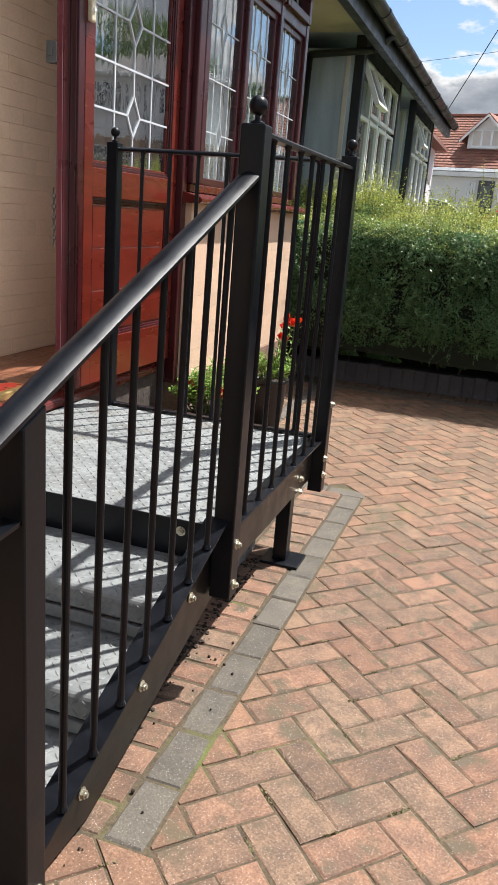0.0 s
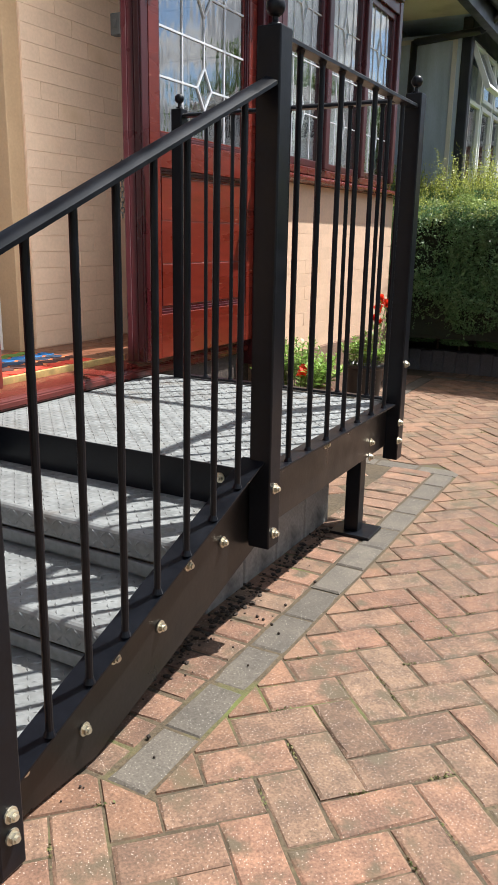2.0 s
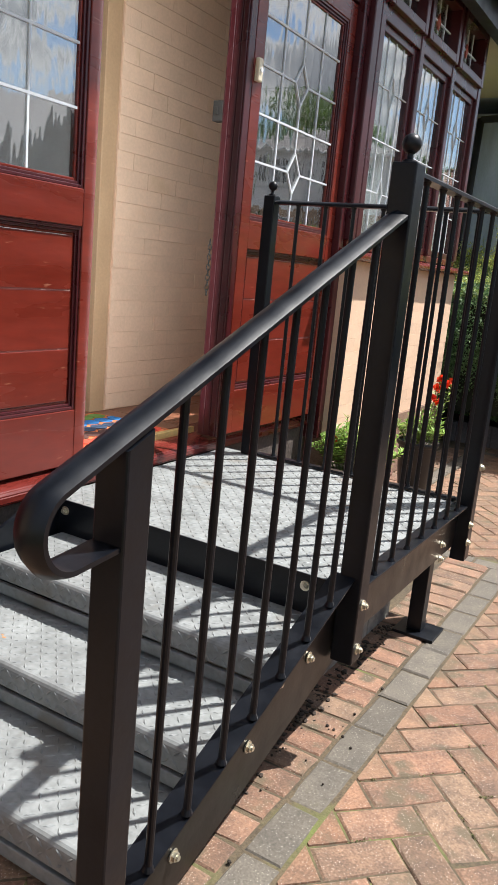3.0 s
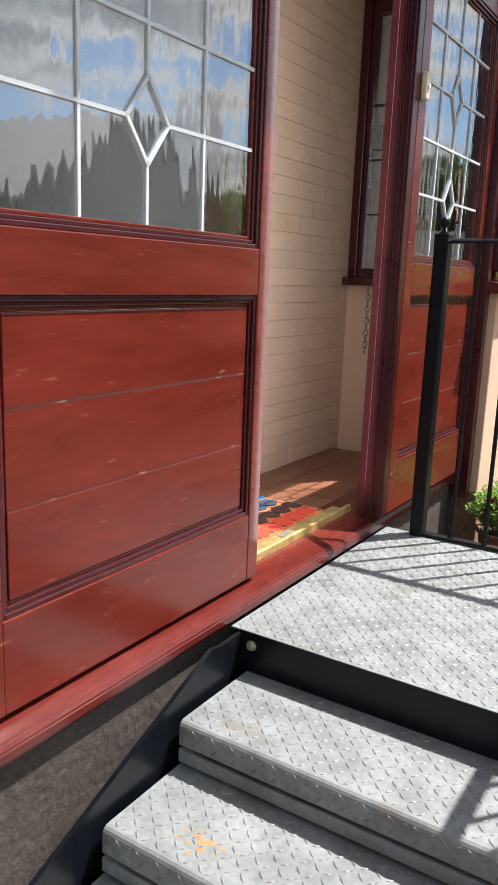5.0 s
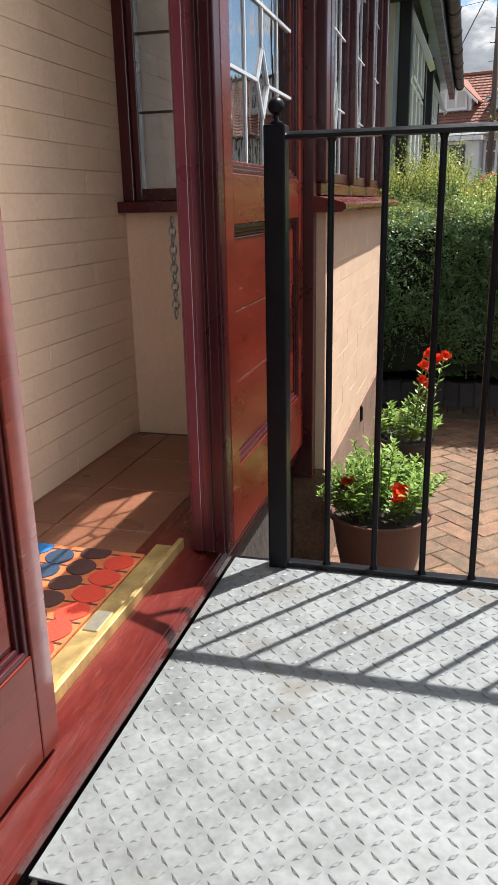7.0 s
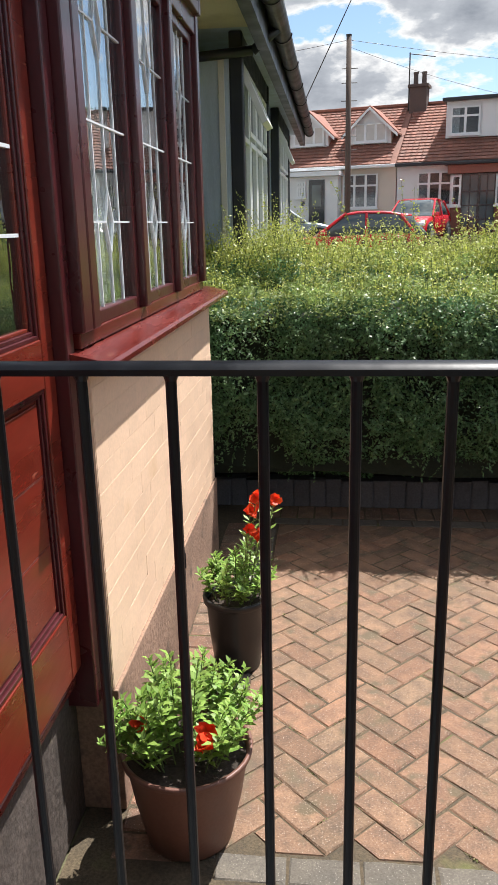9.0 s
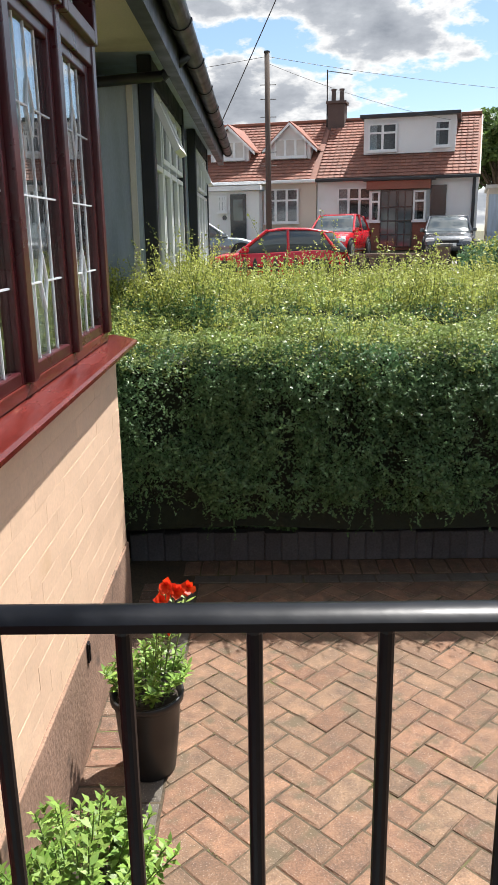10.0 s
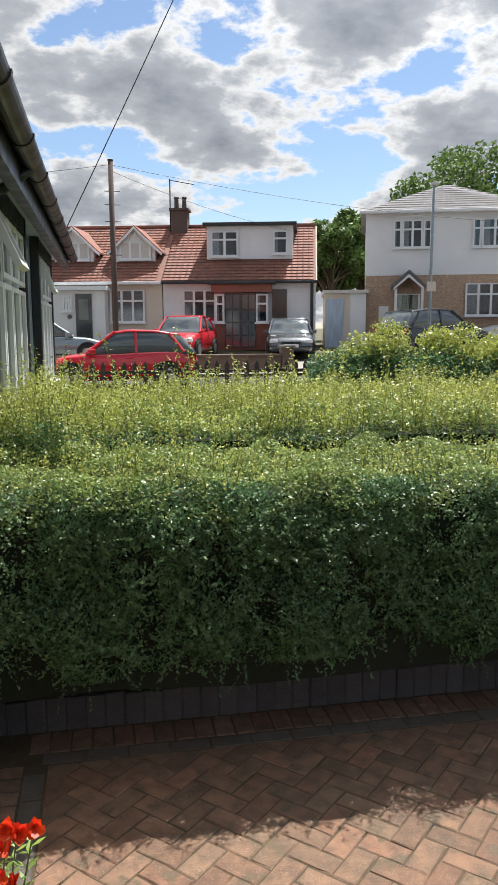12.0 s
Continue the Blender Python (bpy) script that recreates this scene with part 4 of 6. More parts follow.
so = part("stringer", stringer(0.982, 0.996, 0.032), "brown_black", steps, "dark brown painted outer stringer")
part("stringer_flange", lean(sweep([Vector((1.012, 0.06, 0.487 + SLOPE * 0.06)), Vector((1.012, -0.40, 0.487 - SLOPE * 0.40)), Vector((1.012, -0.88, 0.487 - SLOPE * 0.88))], 0.066, 0.007)), "black", so)
si = part("stringer", stringer(-0.05, -0.038, 0.0), "black", steps)


def bolt(p, axis=(1, 0, 0), parent=steps, m="bolt"):
    a = Vector(axis)
    p = Vector(p)
    bm = bmesh.new()
    add_tube(bm, p, p + a * 0.003, 0.015, 14)
    add_tube(bm, p + a * 0.003, p + a * 0.011, 0.0105, 6)
    add_tube(bm, p + a * 0.011, p + a * 0.016, 0.006, 10)
    return part("bolt", bm, m, parent)


for y, z in ((-0.068, 0.325), (-0.333, 0.210), (-0.592, 0.098), (-0.222, 0.320), (-0.495, 0.212), (-0.762, 0.112)):
    bolt((0.996 + 0.032 * y, y, z))
for y, z in ((0.972, 0.352), (0.972, 0.297), (0.54, 0.444)):
    bolt((1.012, y, z))
bolt((0.885, YF + 0.002, 0.432), (0, -1, 0))
bolt((-0.008, YF + 0.002, 0.430), (0, -1, 0))


# ---- railing ----
rail = root("railing", (1.03, 0.2, 0), "black painted steel railing with ball-topped posts", "railing")


def rail_post(x, y, s, z0, z1, ball=0.0):
    p = part("post", bx(x - s / 2, x + s / 2, y - s / 2, y + s / 2, z0, z1, 0.004), "black", rail)
    if ball:
        pts = [(ball * 0.75, 0.0), (ball * 0.75, 0.006), (ball * 0.35, 0.010), (ball * 0.30, 0.020), (ball * 0.42, 0.024)]
        pts += [(max(0.001, ball * math.sin(a)), 0.02 + ball * 1.0 - ball * math.cos(a)) for a in [0.45 + (math.pi - 0.46) * i / 12 for i in range(13)]]
        part("ball_finial", lathe(pts, (x, y, z1), 20), "black", p, smooth=True)
    return p


NEWEL = rail_post(1.032, 0.085, 0.062, 0.272, 1.535, 0.023)
FPOST = rail_post(1.035, 1.165, 0.058, 0.250, 1.560, 0.020)
WPOST = rail_post(0.055, 1.165, 0.050, PZ + 0.001, 1.566, 0.019)
LOW = rail_post(1.016, -0.862, 0.060, 0.004, 0.982)
for v in LOW.data.vertices:
    if v.co.z > 0.9:                # mitred to the slope of the handrail
        v.co.z = 1.012 + SLOPE * (v.co.y + OFF[LOW].y + 0.862)
for z in (0.078, 0.122):
    bolt((1.046, -0.862, z), parent=LOW)
for z in (0.312, 0.437):
    bolt((1.063, 0.082, z), parent=NEWEL)
for z in (0.33, 0.40):
    bolt((1.064, 1.135, z), parent=FPOST)
bolt((1.064, 1.165, 0.62), parent=FPOST)


def baluster(a, b, r=0.0078):
    bm = bmesh.new()
    add_tube(bm, a, b, r, 12)
    a = Vector(a)
    b = Vector(b)
    add_tube(bm, a, a + Vector((0, 0, 0.012)), 0.0125, 12, r)
    add_tube(bm, b - Vector((0, 0, 0.012)), b, r, 12, 0.0125)
    return part("baluster", bm, "black", rail, smooth=False)


# end rail across the platform
part("top_rail", sweep([Vector((0.08, 1.165, 1.541)), Vector((1.006, 1.165, 1.541))], 0.040, 0.014, side=Vector((0, -1, 0)), crown=0.25), "black", rail, smooth=2)
part("bottom_rail", bx(0.08, 1.006, 1.15, 1.18, PZ + 0.006, PZ + 0.016, 0.002), "black", rail)
for i in range(7):
    x = 0.182 + i * 0.1225
    baluster((x, 1.165, PZ + 0.014), (x, 1.165, 1.536))
# side rail along the platform
part("top_rail", sweep([Vector((1.034, 0.12, 1.519)), Vector((1.034, 1.137, 1.519))], 0.040, 0.014, crown=0.25), "black", rail, smooth=2)
for i in range(7):
    y = 0.085 + (i + 1) * 0.135
    baluster((1.034, y, PZ + 0.003), (1.034, y, 1.514))
# sloping handrail with its curled end
s = SLOPE
rail_x = lambda y: 1.032 + 0.018 * min(0.0, y)
rail_z = lambda y: 1.402 + s * (y - 0.02)
pts = [Vector((rail_x(y), y, rail_z(y))) for y in (0.05, 0.02, -0.17, -0.36, -0.55, -0.74)]
y0 = -1.005
z0 = rail_z(y0)
x0 = rail_x(y0)
pts += [Vector((x0, y0, z0))]
c = Vector((x0, y0 + 0.0254, z0 - 0.0566))
for a in range(120, 271, 6):
    ang = radians(a)
    pts.append(Vector((x0, c.y + 0.062 * math.cos(ang), c.z + 0.062 * math.sin(ang))))
pts.append(Vector((x0, -0.887, c.z - 0.054)))
part("handrail", sweep(pts[::-1], 0.054, 0.013, crown=0.45), "black", rail, "black curled handrail", smooth=2)
for i in range(7):
    y = 0.062 - (i + 1) * 0.1125
    baluster((rail_x(y) - 0.006, y, 0.492 + s * y), (rail_x(y), y, rail_z(y) - 0.003))

# concrete block step left beneath the platform
blk = root("concrete_step", (0.4, 0.5, 0), "old grey concrete block step beneath the platform", "step")
part("core", bx(-0.06, 0.79, 0.11, 1.04, -0.01, 0.235), "concrete", blk)
blk_me = chamfer_mesh("block", 0.222, 0.24, 0.05, 0.004, "concrete")
for i in range(4):
    piece("block", blk_me, blk, pose(0.84, 0.22 + i * 0.228, 0.118, 90, 0, 90))
for i in range(3):
    piece("block", blk_me, blk, pose(0.2 + i * 0.228, 1.09, 0.118, 90, 0, 180))

# loose soil crumbs along the edge of the step
rng = np.random.default_rng(3)
bm = bmesh.new()
for i in range(520):
    t = rng.random()
    x, y = 0.885 + rng.normal(0, 0.022), -0.45 + t * 1.4
    r = 0.0015 + 0.007 * rng.random() ** 2.5
    bmesh.ops.create_icosphere(bm, subdivisions=1, radius=r, matrix=Matrix.Translation((x, y, 0.001 + r * 0.3)) @ Matrix.Rotation(rng.random() * 6, 4, "Z") @ Matrix.Diagonal((1, 1.5, 0.6, 1)))
for i in range(26):
    x, y = 1.0 + rng.normal(0, 0.06), rng.uniform(-0.7, 0.5)
    r = rng.uniform(0.002, 0.006)
    bmesh.ops.create_icosphere(bm, subdivisions=1, radius=r, matrix=Matrix.Translation((x, y, 0.002 + r * 0.3)))
thing("soil_crumbs", bm, "soil", "dark soil crumbs lying along the paving edge", "soil", kind="stuff")


# small rust blooms on the middle tread
bm = bmesh.new()
for i in range(34):
    x, y = 0.176 + rng.normal(0, 0.028), -0.376 + rng.normal(0, 0.016)
    r = rng.uniform(0.002, 0.007)
    bmesh.ops.create_icosphere(bm, subdivisions=1, radius=r, matrix=Matrix.Translation((x, y, 0.2352)) @ Matrix.Rotation(rng.random() * 6, 4, "Z") @ Matrix.Diagonal((1.6, 0.8, 0.12, 1)))
thing("rust_bloom", bm, "rust", "orange rust flecks on the galvanised tread", "rust", kind="stuff")


# ---- flower pots ----
def plant(name, centre, r_top, r_bot, h, pot_mat, label, n_stems, spread, height, flowers, seed, rim=0.02):
    rng = np.random.default_rng(seed)
    cx, cy = centre
    p = root(name, (cx, cy, 0), label, "potted plant", "potted plants")
    prof = [(r_bot * 0.96, 0.001), (r_bot, 0.006), (r_bot + (r_top - r_bot) * 0.55, h * 0.5), (r_top - 0.006, h - rim - 0.004), (r_top - 0.004, h - rim), (r_top + 0.007, h - rim + 0.004), (r_top + 0.008, h - 0.003), (r_top + 0.004, h), (r_top - 0.004, h - 0.002), (r_top - 0.008, h - 0.03)]
    part("pot", lathe(prof, (cx, cy, 0), 36), pot_mat, p, smooth=True)
    part("soil", lathe([(0.002, h - 0.034), (r_top - 0.009, h - 0.036), (r_top - 0.011, h - 0.026), (0.002, h - 0.02)], (cx, cy, 0), 24), "soil", p)
    stems = bmesh.new()
    verts = []
    for i in range(n_stems):
        a, q = rng.uniform(0, 2 * math.pi), math.sqrt(rng.random())
        b = Vector((cx + math.cos(a) * q * r_top * 0.7, cy + math.sin(a) * q * r_top * 0.7, h - 0.03))
        tip = Vector((cx + math.cos(a) * q * spread + rng.normal(0, 0.012), cy + math.sin(a) * q * spread + rng.normal(0, 0.012), h + height * (1.08 - 0.62 * q * q) * rng.uniform(0.68, 1.1)))
        mid = (b + tip) / 2 + Vector((0, 0, 0.02))
        add_tube(stems, b, mid, 0.0022, 5)
        add_tube(stems, mid, tip, 0.0018, 5)
        for k in range(26):
            f = 0.22 + 0.78 * (k + 1) / 26
            pos = (b.lerp(mid, f * 2) if f < 0.5 else mid.lerp(tip, f * 2 - 1))
            az = k * 2.4 + a
            d = Vector((math.cos(az), math.sin(az), 0.35 if k < 20 else 1.1)).normalized()
            ln = rng.uniform(0.026, 0.05) * (1 if k < 21 else 0.8)
            side = d.cross(Vector((0, 0, 1))).normalized() * ln * 0.2
            up = side.cross(d).normalized()
            m1, e = pos + d * ln * 0.5 + up * ln * 0.10, pos + d * ln + up * (-ln * 0.10)
            verts += [pos, m1 - side, e, m1 + side]
    part("stem_growth", stems, "stem", p)
    lo = new("leaves", quads_mesh("leaves", np.array([[*v] for v in verts]) - np.array([cx, cy, 0]), "leaf"))
    lo.parent = p
    tagged(lo, "", "", "", "stuff")
    for fx, fy, fz in flowers:
        st = bmesh.new()
        c = Vector((cx + fx, cy + fy, fz))
        add_tube(st, (cx + fx * 0.5, cy + fy * 0.5, h), c, 0.0024, 6)
        fs = part("flower_stem", st, "stem", p)
        lv = []
        for k in range(24):
            pos = Vector((cx + fx * 0.5, cy + fy * 0.5, h)).lerp(c, 0.10 + 0.036 * k)
            dv = Vector((math.cos(k * 2.4), math.sin(k * 2.4), 0.5)).normalized() * rng.uniform(0.032, 0.055)
            sv = dv.cross(Vector((0, 0, 1))) * 0.2
            lv += [pos, pos + dv * 0.5 - sv, pos + dv, pos + dv * 0.5 + sv]
        so_ = new("stem_leaves", quads_mesh("stem_leaves", np.array([[*v] for v in lv]) - np.array([cx, cy, 0]), "leaf"))
        so_.parent = fs
        tagged(so_, "", "", "", "stuff")
        pv = []
        tilt = Vector((rng.normal(0, 0.5), -0.7 + rng.normal(0, 0.3), 0.55)).normalized()
        u = tilt.cross(Vector((0.3, 0.2, 1))).normalized()
        w = tilt.cross(u)
        for k in range(18):
            an = k * 2.4 + rng.normal(0, 0.2)
            rad = u * math.cos(an) + w * math.sin(an)
            sd = tilt.cross(rad).normalized()
            ln = rng.uniform(0.020, 0.036)
            m1, e = c + rad * ln * 0.55 + tilt * ln * (0.25 + 0.045 * k), c + rad * ln * (1.1 - 0.02 * k) + tilt * ln * (0.1 + 0.06 * k)
            pv += [c, m1 - sd * ln * 0.42, e, m1 + sd * ln * 0.42]
        fo = new("flower", quads_mesh("flower", np.array([[*v] for v in pv]) - np.array([cx, cy, 0]), "petal"))
        fo.parent = p
        tagged(fo, "scarlet open flower")
    return p


plant("potted_plant", (0.235, 2.02), 0.182, 0.125, 0.30, "terracotta", "bushy green plant with few red flowers in brown pot", 64, 0.245, 0.23,
      [(-0.10, -0.10, 0.44), (0.075, -0.13, 0.39), (0.08, -0.10, 0.42)], 11)
plant("potted_plant", (0.266, 2.925), 0.124, 0.092, 0.318, "blackpot", "leafy plant with tall red flowers in black pot", 26, 0.15, 0.17,
      [(0.086, 0.012, 0.718), (0.157, 0.015, 0.708), (0.11, 0.03, 0.685), (0.055, -0.03, 0.60), (0.105, -0.03, 0.575), (0.062, 0.02, 0.655)], 23, 0.03)

# ---- hedges ----
def hedge(name, x0, x1, y0, y1, z0, z1, n_face, n_top, size, label, seed, shoots=0, skirt=0.0, x_dense=None, top_mat="shoot", shoot_len=1.0):
    rng = np.random.default_rng(seed)
    h = root(name, ((x0 + x1) / 2, (y0 + y1) / 2, 0), label, "hedge", "hedges")
    off = np.array([*OFF[h]])
    # near-black filler box; the shade inside the hedge is put into its colour
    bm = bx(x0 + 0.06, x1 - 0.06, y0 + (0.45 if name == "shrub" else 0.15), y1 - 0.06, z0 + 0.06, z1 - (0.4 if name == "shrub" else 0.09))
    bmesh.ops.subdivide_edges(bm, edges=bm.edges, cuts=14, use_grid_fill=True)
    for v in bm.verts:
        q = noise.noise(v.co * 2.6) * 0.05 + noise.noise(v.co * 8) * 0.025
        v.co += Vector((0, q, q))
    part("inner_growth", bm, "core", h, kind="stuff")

    def bulge(x, t):
        p = np.array([noise.noise(Vector((a * 1.7, b * 1.7, seed))) + 0.5 * noise.noise(Vector((a * 5, b * 5, seed + 3))) for a, b in zip(x, t)])
        q = np.array([noise.noise(Vector((a * 3.4 + 7, b * 3.4, seed + 6))) for a, b in zip(x, t)])
        return p * 0.10 + np.maximum(q, -0.25) * 0.12

    def xs(n):
        a = rng.uniform(x0, x1, n)
        if x_dense is not None:
            k = int(n * 0.6)
            a[:k] = rng.uniform(x0, x_dense, k)
        return a

    x = xs(n_face)
    z = rng.uniform(z0, z1, n_face)
    b = bulge(x, z)
    rnd = np.clip((z - (z1 - 0.20)) / 0.20, 0, 1) ** 2 * 0.13
    y = y0 + rng.exponential(0.035, n_face) - b + skirt * np.clip((z0 + 0.35 - z) / 0.35, 0, 1) + rnd
    face = np.stack([x, y, z], 1)
    thin = np.array([noise.noise(Vector((p * 3.2, q * 3.2, seed + 9.0))) + 0.6 * noise.noise(Vector((p * 9, q * 9, seed + 5.0))) for p, q in zip(x, z)])
    keep = (rng.random(n_face) < np.clip(0.86 + 1.9 * thin, 0.10, 1)) & ~((z < z0 + 0.10 + 0.30 * thin) & (thin < 0.10))
    fl = leaves(rng, face[keep], np.array([0, -0.8, 0.45]), size)
    x = xs(n_top)
    y = rng.uniform(y0 - 0.02, y1, n_top)
    z = z1 - rng.exponential(0.03, n_top) + bulge(x, y) - np.clip((y0 + 0.20 - y) / 0.22, 0, 1) ** 2 * 0.10
    top = np.stack([x, y, z], 1)
    tl = leaves(rng, top, np.array([0, -0.1, 1.0]), size)
    m1 = new("leaves", quads_mesh("leaves", fl - off, "hedge"))
    m1.parent = h
    tagged(m1, "", "", "", "stuff")
    m2 = new("top_leaves", quads_mesh("top_leaves", tl - off, top_mat))
    m2.parent = h
    tagged(m2, "yellow-green sunlit top growth", "", "", "stuff")
    # feathery sprigs that stand out of the face
    if skirt:
        pv = []
        for i in range(3600):
            xq, zq = xs(1)[0], rng.uniform(z0 + 0.16, z1 - 0.02)
            b0 = np.array([xq, y0 - 0.01 + 0.12 * max(0, (zq - z1 + 0.2) / 0.2) ** 2 - bulge([xq], [zq])[0] + skirt * max(0, (z0 + 0.35 - zq) / 0.35), zq])
            d = np.array([rng.normal(0, 0.5), -0.55, rng.normal(0.05, 0.6)])
            d *= rng.uniform(0.06, 0.19) / np.linalg.norm(d)
            nl = 13
            d[2] = max(d[2], z0 - zq)
            pv.append(b0 + np.outer((np.arange(nl) + 0.5) / nl, d) + rng.normal(0, 0.004, (nl, 3)))
        sp = leaves(rng, np.concatenate(pv), np.array([0, -0.7, 0.6]), size * 0.95, 0.5, 0.5)
        ms = new("sprig_growth", quads_mesh("sprig_growth", sp - off, "sprig"))
        ms.parent = h
        tagged(ms, "", "", "", "stuff")
    # upright shoots
    if shoots:
        tw = bmesh.new()
        pv, pn = [], []
        xx = xs(shoots)
        for i in range(shoots):
            yb = rng.uniform(y0 + 0.05, y1 - 0.05)
            b0 = np.array([xx[i], yb, z1 - 0.05])
            ln = rng.uniform(0.10, 0.30) * (1.25 if rng.random() < 0.15 else 0.8) * shoot_len
            d = np.array([rng.normal(0, 0.2), rng.normal(0, 0.2), 1.0])
            ln *= 0.85 + 1.1 * max(-0.5, noise.noise(Vector((xx[i] * 1.8, yb * 1.8, seed))) + 0.6 * noise.noise(Vector((xx[i] * 6, yb * 6, seed))))
            ln = max(ln, 0.05)
            tip = b0 + d * ln
            if i % 3 == 0:
                add_tube(tw, Vector(b0), Vector(tip), 0.003, 4, 0.001)
            nl = int(ln / 0.011)
            f = (np.arange(nl) + 0.5) / nl
            pts = b0 + np.outer(f, d * ln) + rng.normal(0, 0.012, (nl, 3))
            pv.append(pts)
        pts = np.concatenate(pv)
        sl = leaves(rng, pts, np.array([0, -0.4, 0.9]), size * 0.85)
        m3 = new("young_growth", quads_mesh("young_growth", sl - off, "shoot"))
        m3.parent = h
        tagged(m3, "pale young upright shoots", "", "", "stuff")
        part("twig_growth", tw, "stem", h, kind="stuff")
    st = bmesh.new()
    for i in range(int((x1 - x0) * 4)):
        xq = rng.uniform(x0 + 0.1, x1 - 0.1)
        yq = y0 + 0.62 + rng.normal(0, 0.05)
        add_tube(st, (xq, yq, 0.1), (xq + rng.normal(0, 0.1), yq - 0.1, z0 + 0.35), 0.012, 6, 0.006)
    part("stem_growth", st, "twig", h, kind="stuff")
    return h


hedge("hedge", -0.62, 8.5, 4.36, 5.62, 0.24, 1.325, 200000, 100000, 0.0098, "dense clipped small-leaved hedge behind a brick kerb", 2, 2600, 0.34, 4.2, "hedgetop", 0.62)
hedge("hedge", -0.70, 9.5, 5.75, 7.6, 0.5, 1.40, 26000, 70000, 0.0135, "looser yellow-green hedge with upright shoots", 7, 4200, 0, 4.6, "hedgetop", 1.15)
hedge("hedge", -0.5, 8.5, 7.7, 9.6, 0.6, 1.36, 8000, 34000, 0.0145, "loose sunlit hedge top behind the clipped hedge", 9, 2400, 0, 5.5)
hedge("shrub", -0.75, 0.42, 5.45, 6.7, 0.4, 1.50, 9000, 9000, 0.011, "loose light-green shrub rising behind the hedge", 19, 900, 0, None, "hedgetop", 1.2)


def bush(x, y, rx, top, seed, n=34000):
    """A rounded shrub: short stems, and many leaves in overlapping clumps."""
    rng = np.random.default_rng(seed)
    b = root("shrub", (x, y, 0), "rounded leafy garden shrub with reddish-yellow tips", "shrub", "garden shrubs")
    st, pts = bmesh.new(), []
    k = n // 46
    for i in range(46):
        a, q = rng.uniform(0, 6.28), math.sqrt(rng.random())
        c = np.array([x + math.cos(a) * q * rx, y + math.sin(a) * q * rx * 0.8, 0.15 + (top - 0.40) * rng.uniform(0.2, 1.0) * (1.08 - 0.32 * q * q)])
        add_tube(st, (x + math.cos(a) * 0.1, y + math.sin(a) * 0.1, 0.0), Vector(c), 0.016, 5, 0.006)
        d = rng.normal(0, 1, (k, 3))
        d /= np.linalg.norm(d, axis=1)[:, None]
        pts.append(c + d * rng.uniform(0.14, 0.32, (k, 1)) * np.array([1, 1, 0.85]))
    part("stem_growth", st, "twig", b, kind="stuff")
    pts = np.concatenate(pts)
    hi = pts[:, 2] > top - 0.50 + rng.normal(0, 0.08, len(pts))
    for nm, sel, m in (("leaves", ~hi, "hedge"), ("young_growth", hi, "shoot")):
        o = new(nm, quads_mesh(nm, leaves(rng, pts[sel], np.array([0, -0.3, 0.7]), 0.026) - np.array([x, y, 0]), m))
        o.parent = b
        tagged(o, "", "", "", "stuff")


for i, (x, y, r, t) in enumerate(((4.02, 11.2, 0.58, 2.22), (4.85, 11.2, 0.70, 2.24), (6.0, 11.3, 0.90, 2.10), (7.6, 11.3, 0.95, 2.06), (9.2, 11.5, 1.0, 2.06))):
    bush(x, y, r, t, 130 + i)


# bank of earth that carries the hedge
thing("hedge_bed", bx(-0.75, 9.5, 4.835, 9.8, -0.02, 0.17), "soil", "dark earth bed held by the brick kerb", "earth bed", kind="structure")


# ---- street ----
def house_window(parent, x0, x1, y, z0, z1, cols=2, top=True, frame_mat="white", net=0.28, glass="darkglass"):
    # dark slab behind the pane; the unlit room's shade is put into its colour
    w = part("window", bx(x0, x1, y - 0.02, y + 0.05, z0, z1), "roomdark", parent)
    fr = bmesh.new()
    fw = 0.05
    add_box(fr, x0 - 0.02, x0 + fw, y - 0.07, y - 0.021, z0, z1)
    add_box(fr, x1 - fw, x1 + 0.02, y - 0.07, y - 0.021, z0, z1)
    add_box(fr, x0 + fw, x1 - fw, y - 0.07, y - 0.021, z0, z0 + fw)
    add_box(fr, x0 + fw, x1 - fw, y - 0.07, y - 0.021, z1 - fw, z1)
    for i in range(1, cols):
        xc = x0 + (x1 - x0) * i / cols
        add_box(fr, xc - 0.045, xc + 0.045, y - 0.068, y - 0.021, z0 + fw, z1 - fw)
    if top:
        zt = z0 + (z1 - z0) * 0.66
        add_box(fr, x0 + fw, x1 - fw, y - 0.066, y - 0.021, zt - 0.035, zt + 0.035)
    part("window_frame", fr, frame_mat, w)
    part("pane", bx(x0 + fw, x1 - fw, y - 0.045, y - 0.04, z0 + fw, z1 - fw), glass, w)
    part("curtain", bx(x0 + fw, x0 + fw + (x1 - x0 - 2 * fw) * net, y - 0.036, y - 0.03, z0 + fw, z1 - fw), "greycurtain", w)
    part("window_sill", bx(x0 - 0.06, x1 + 0.06, y - 0.14, y - 0.021, z0 - 0.07, z0 - 0.001), frame_mat, w)
    return w


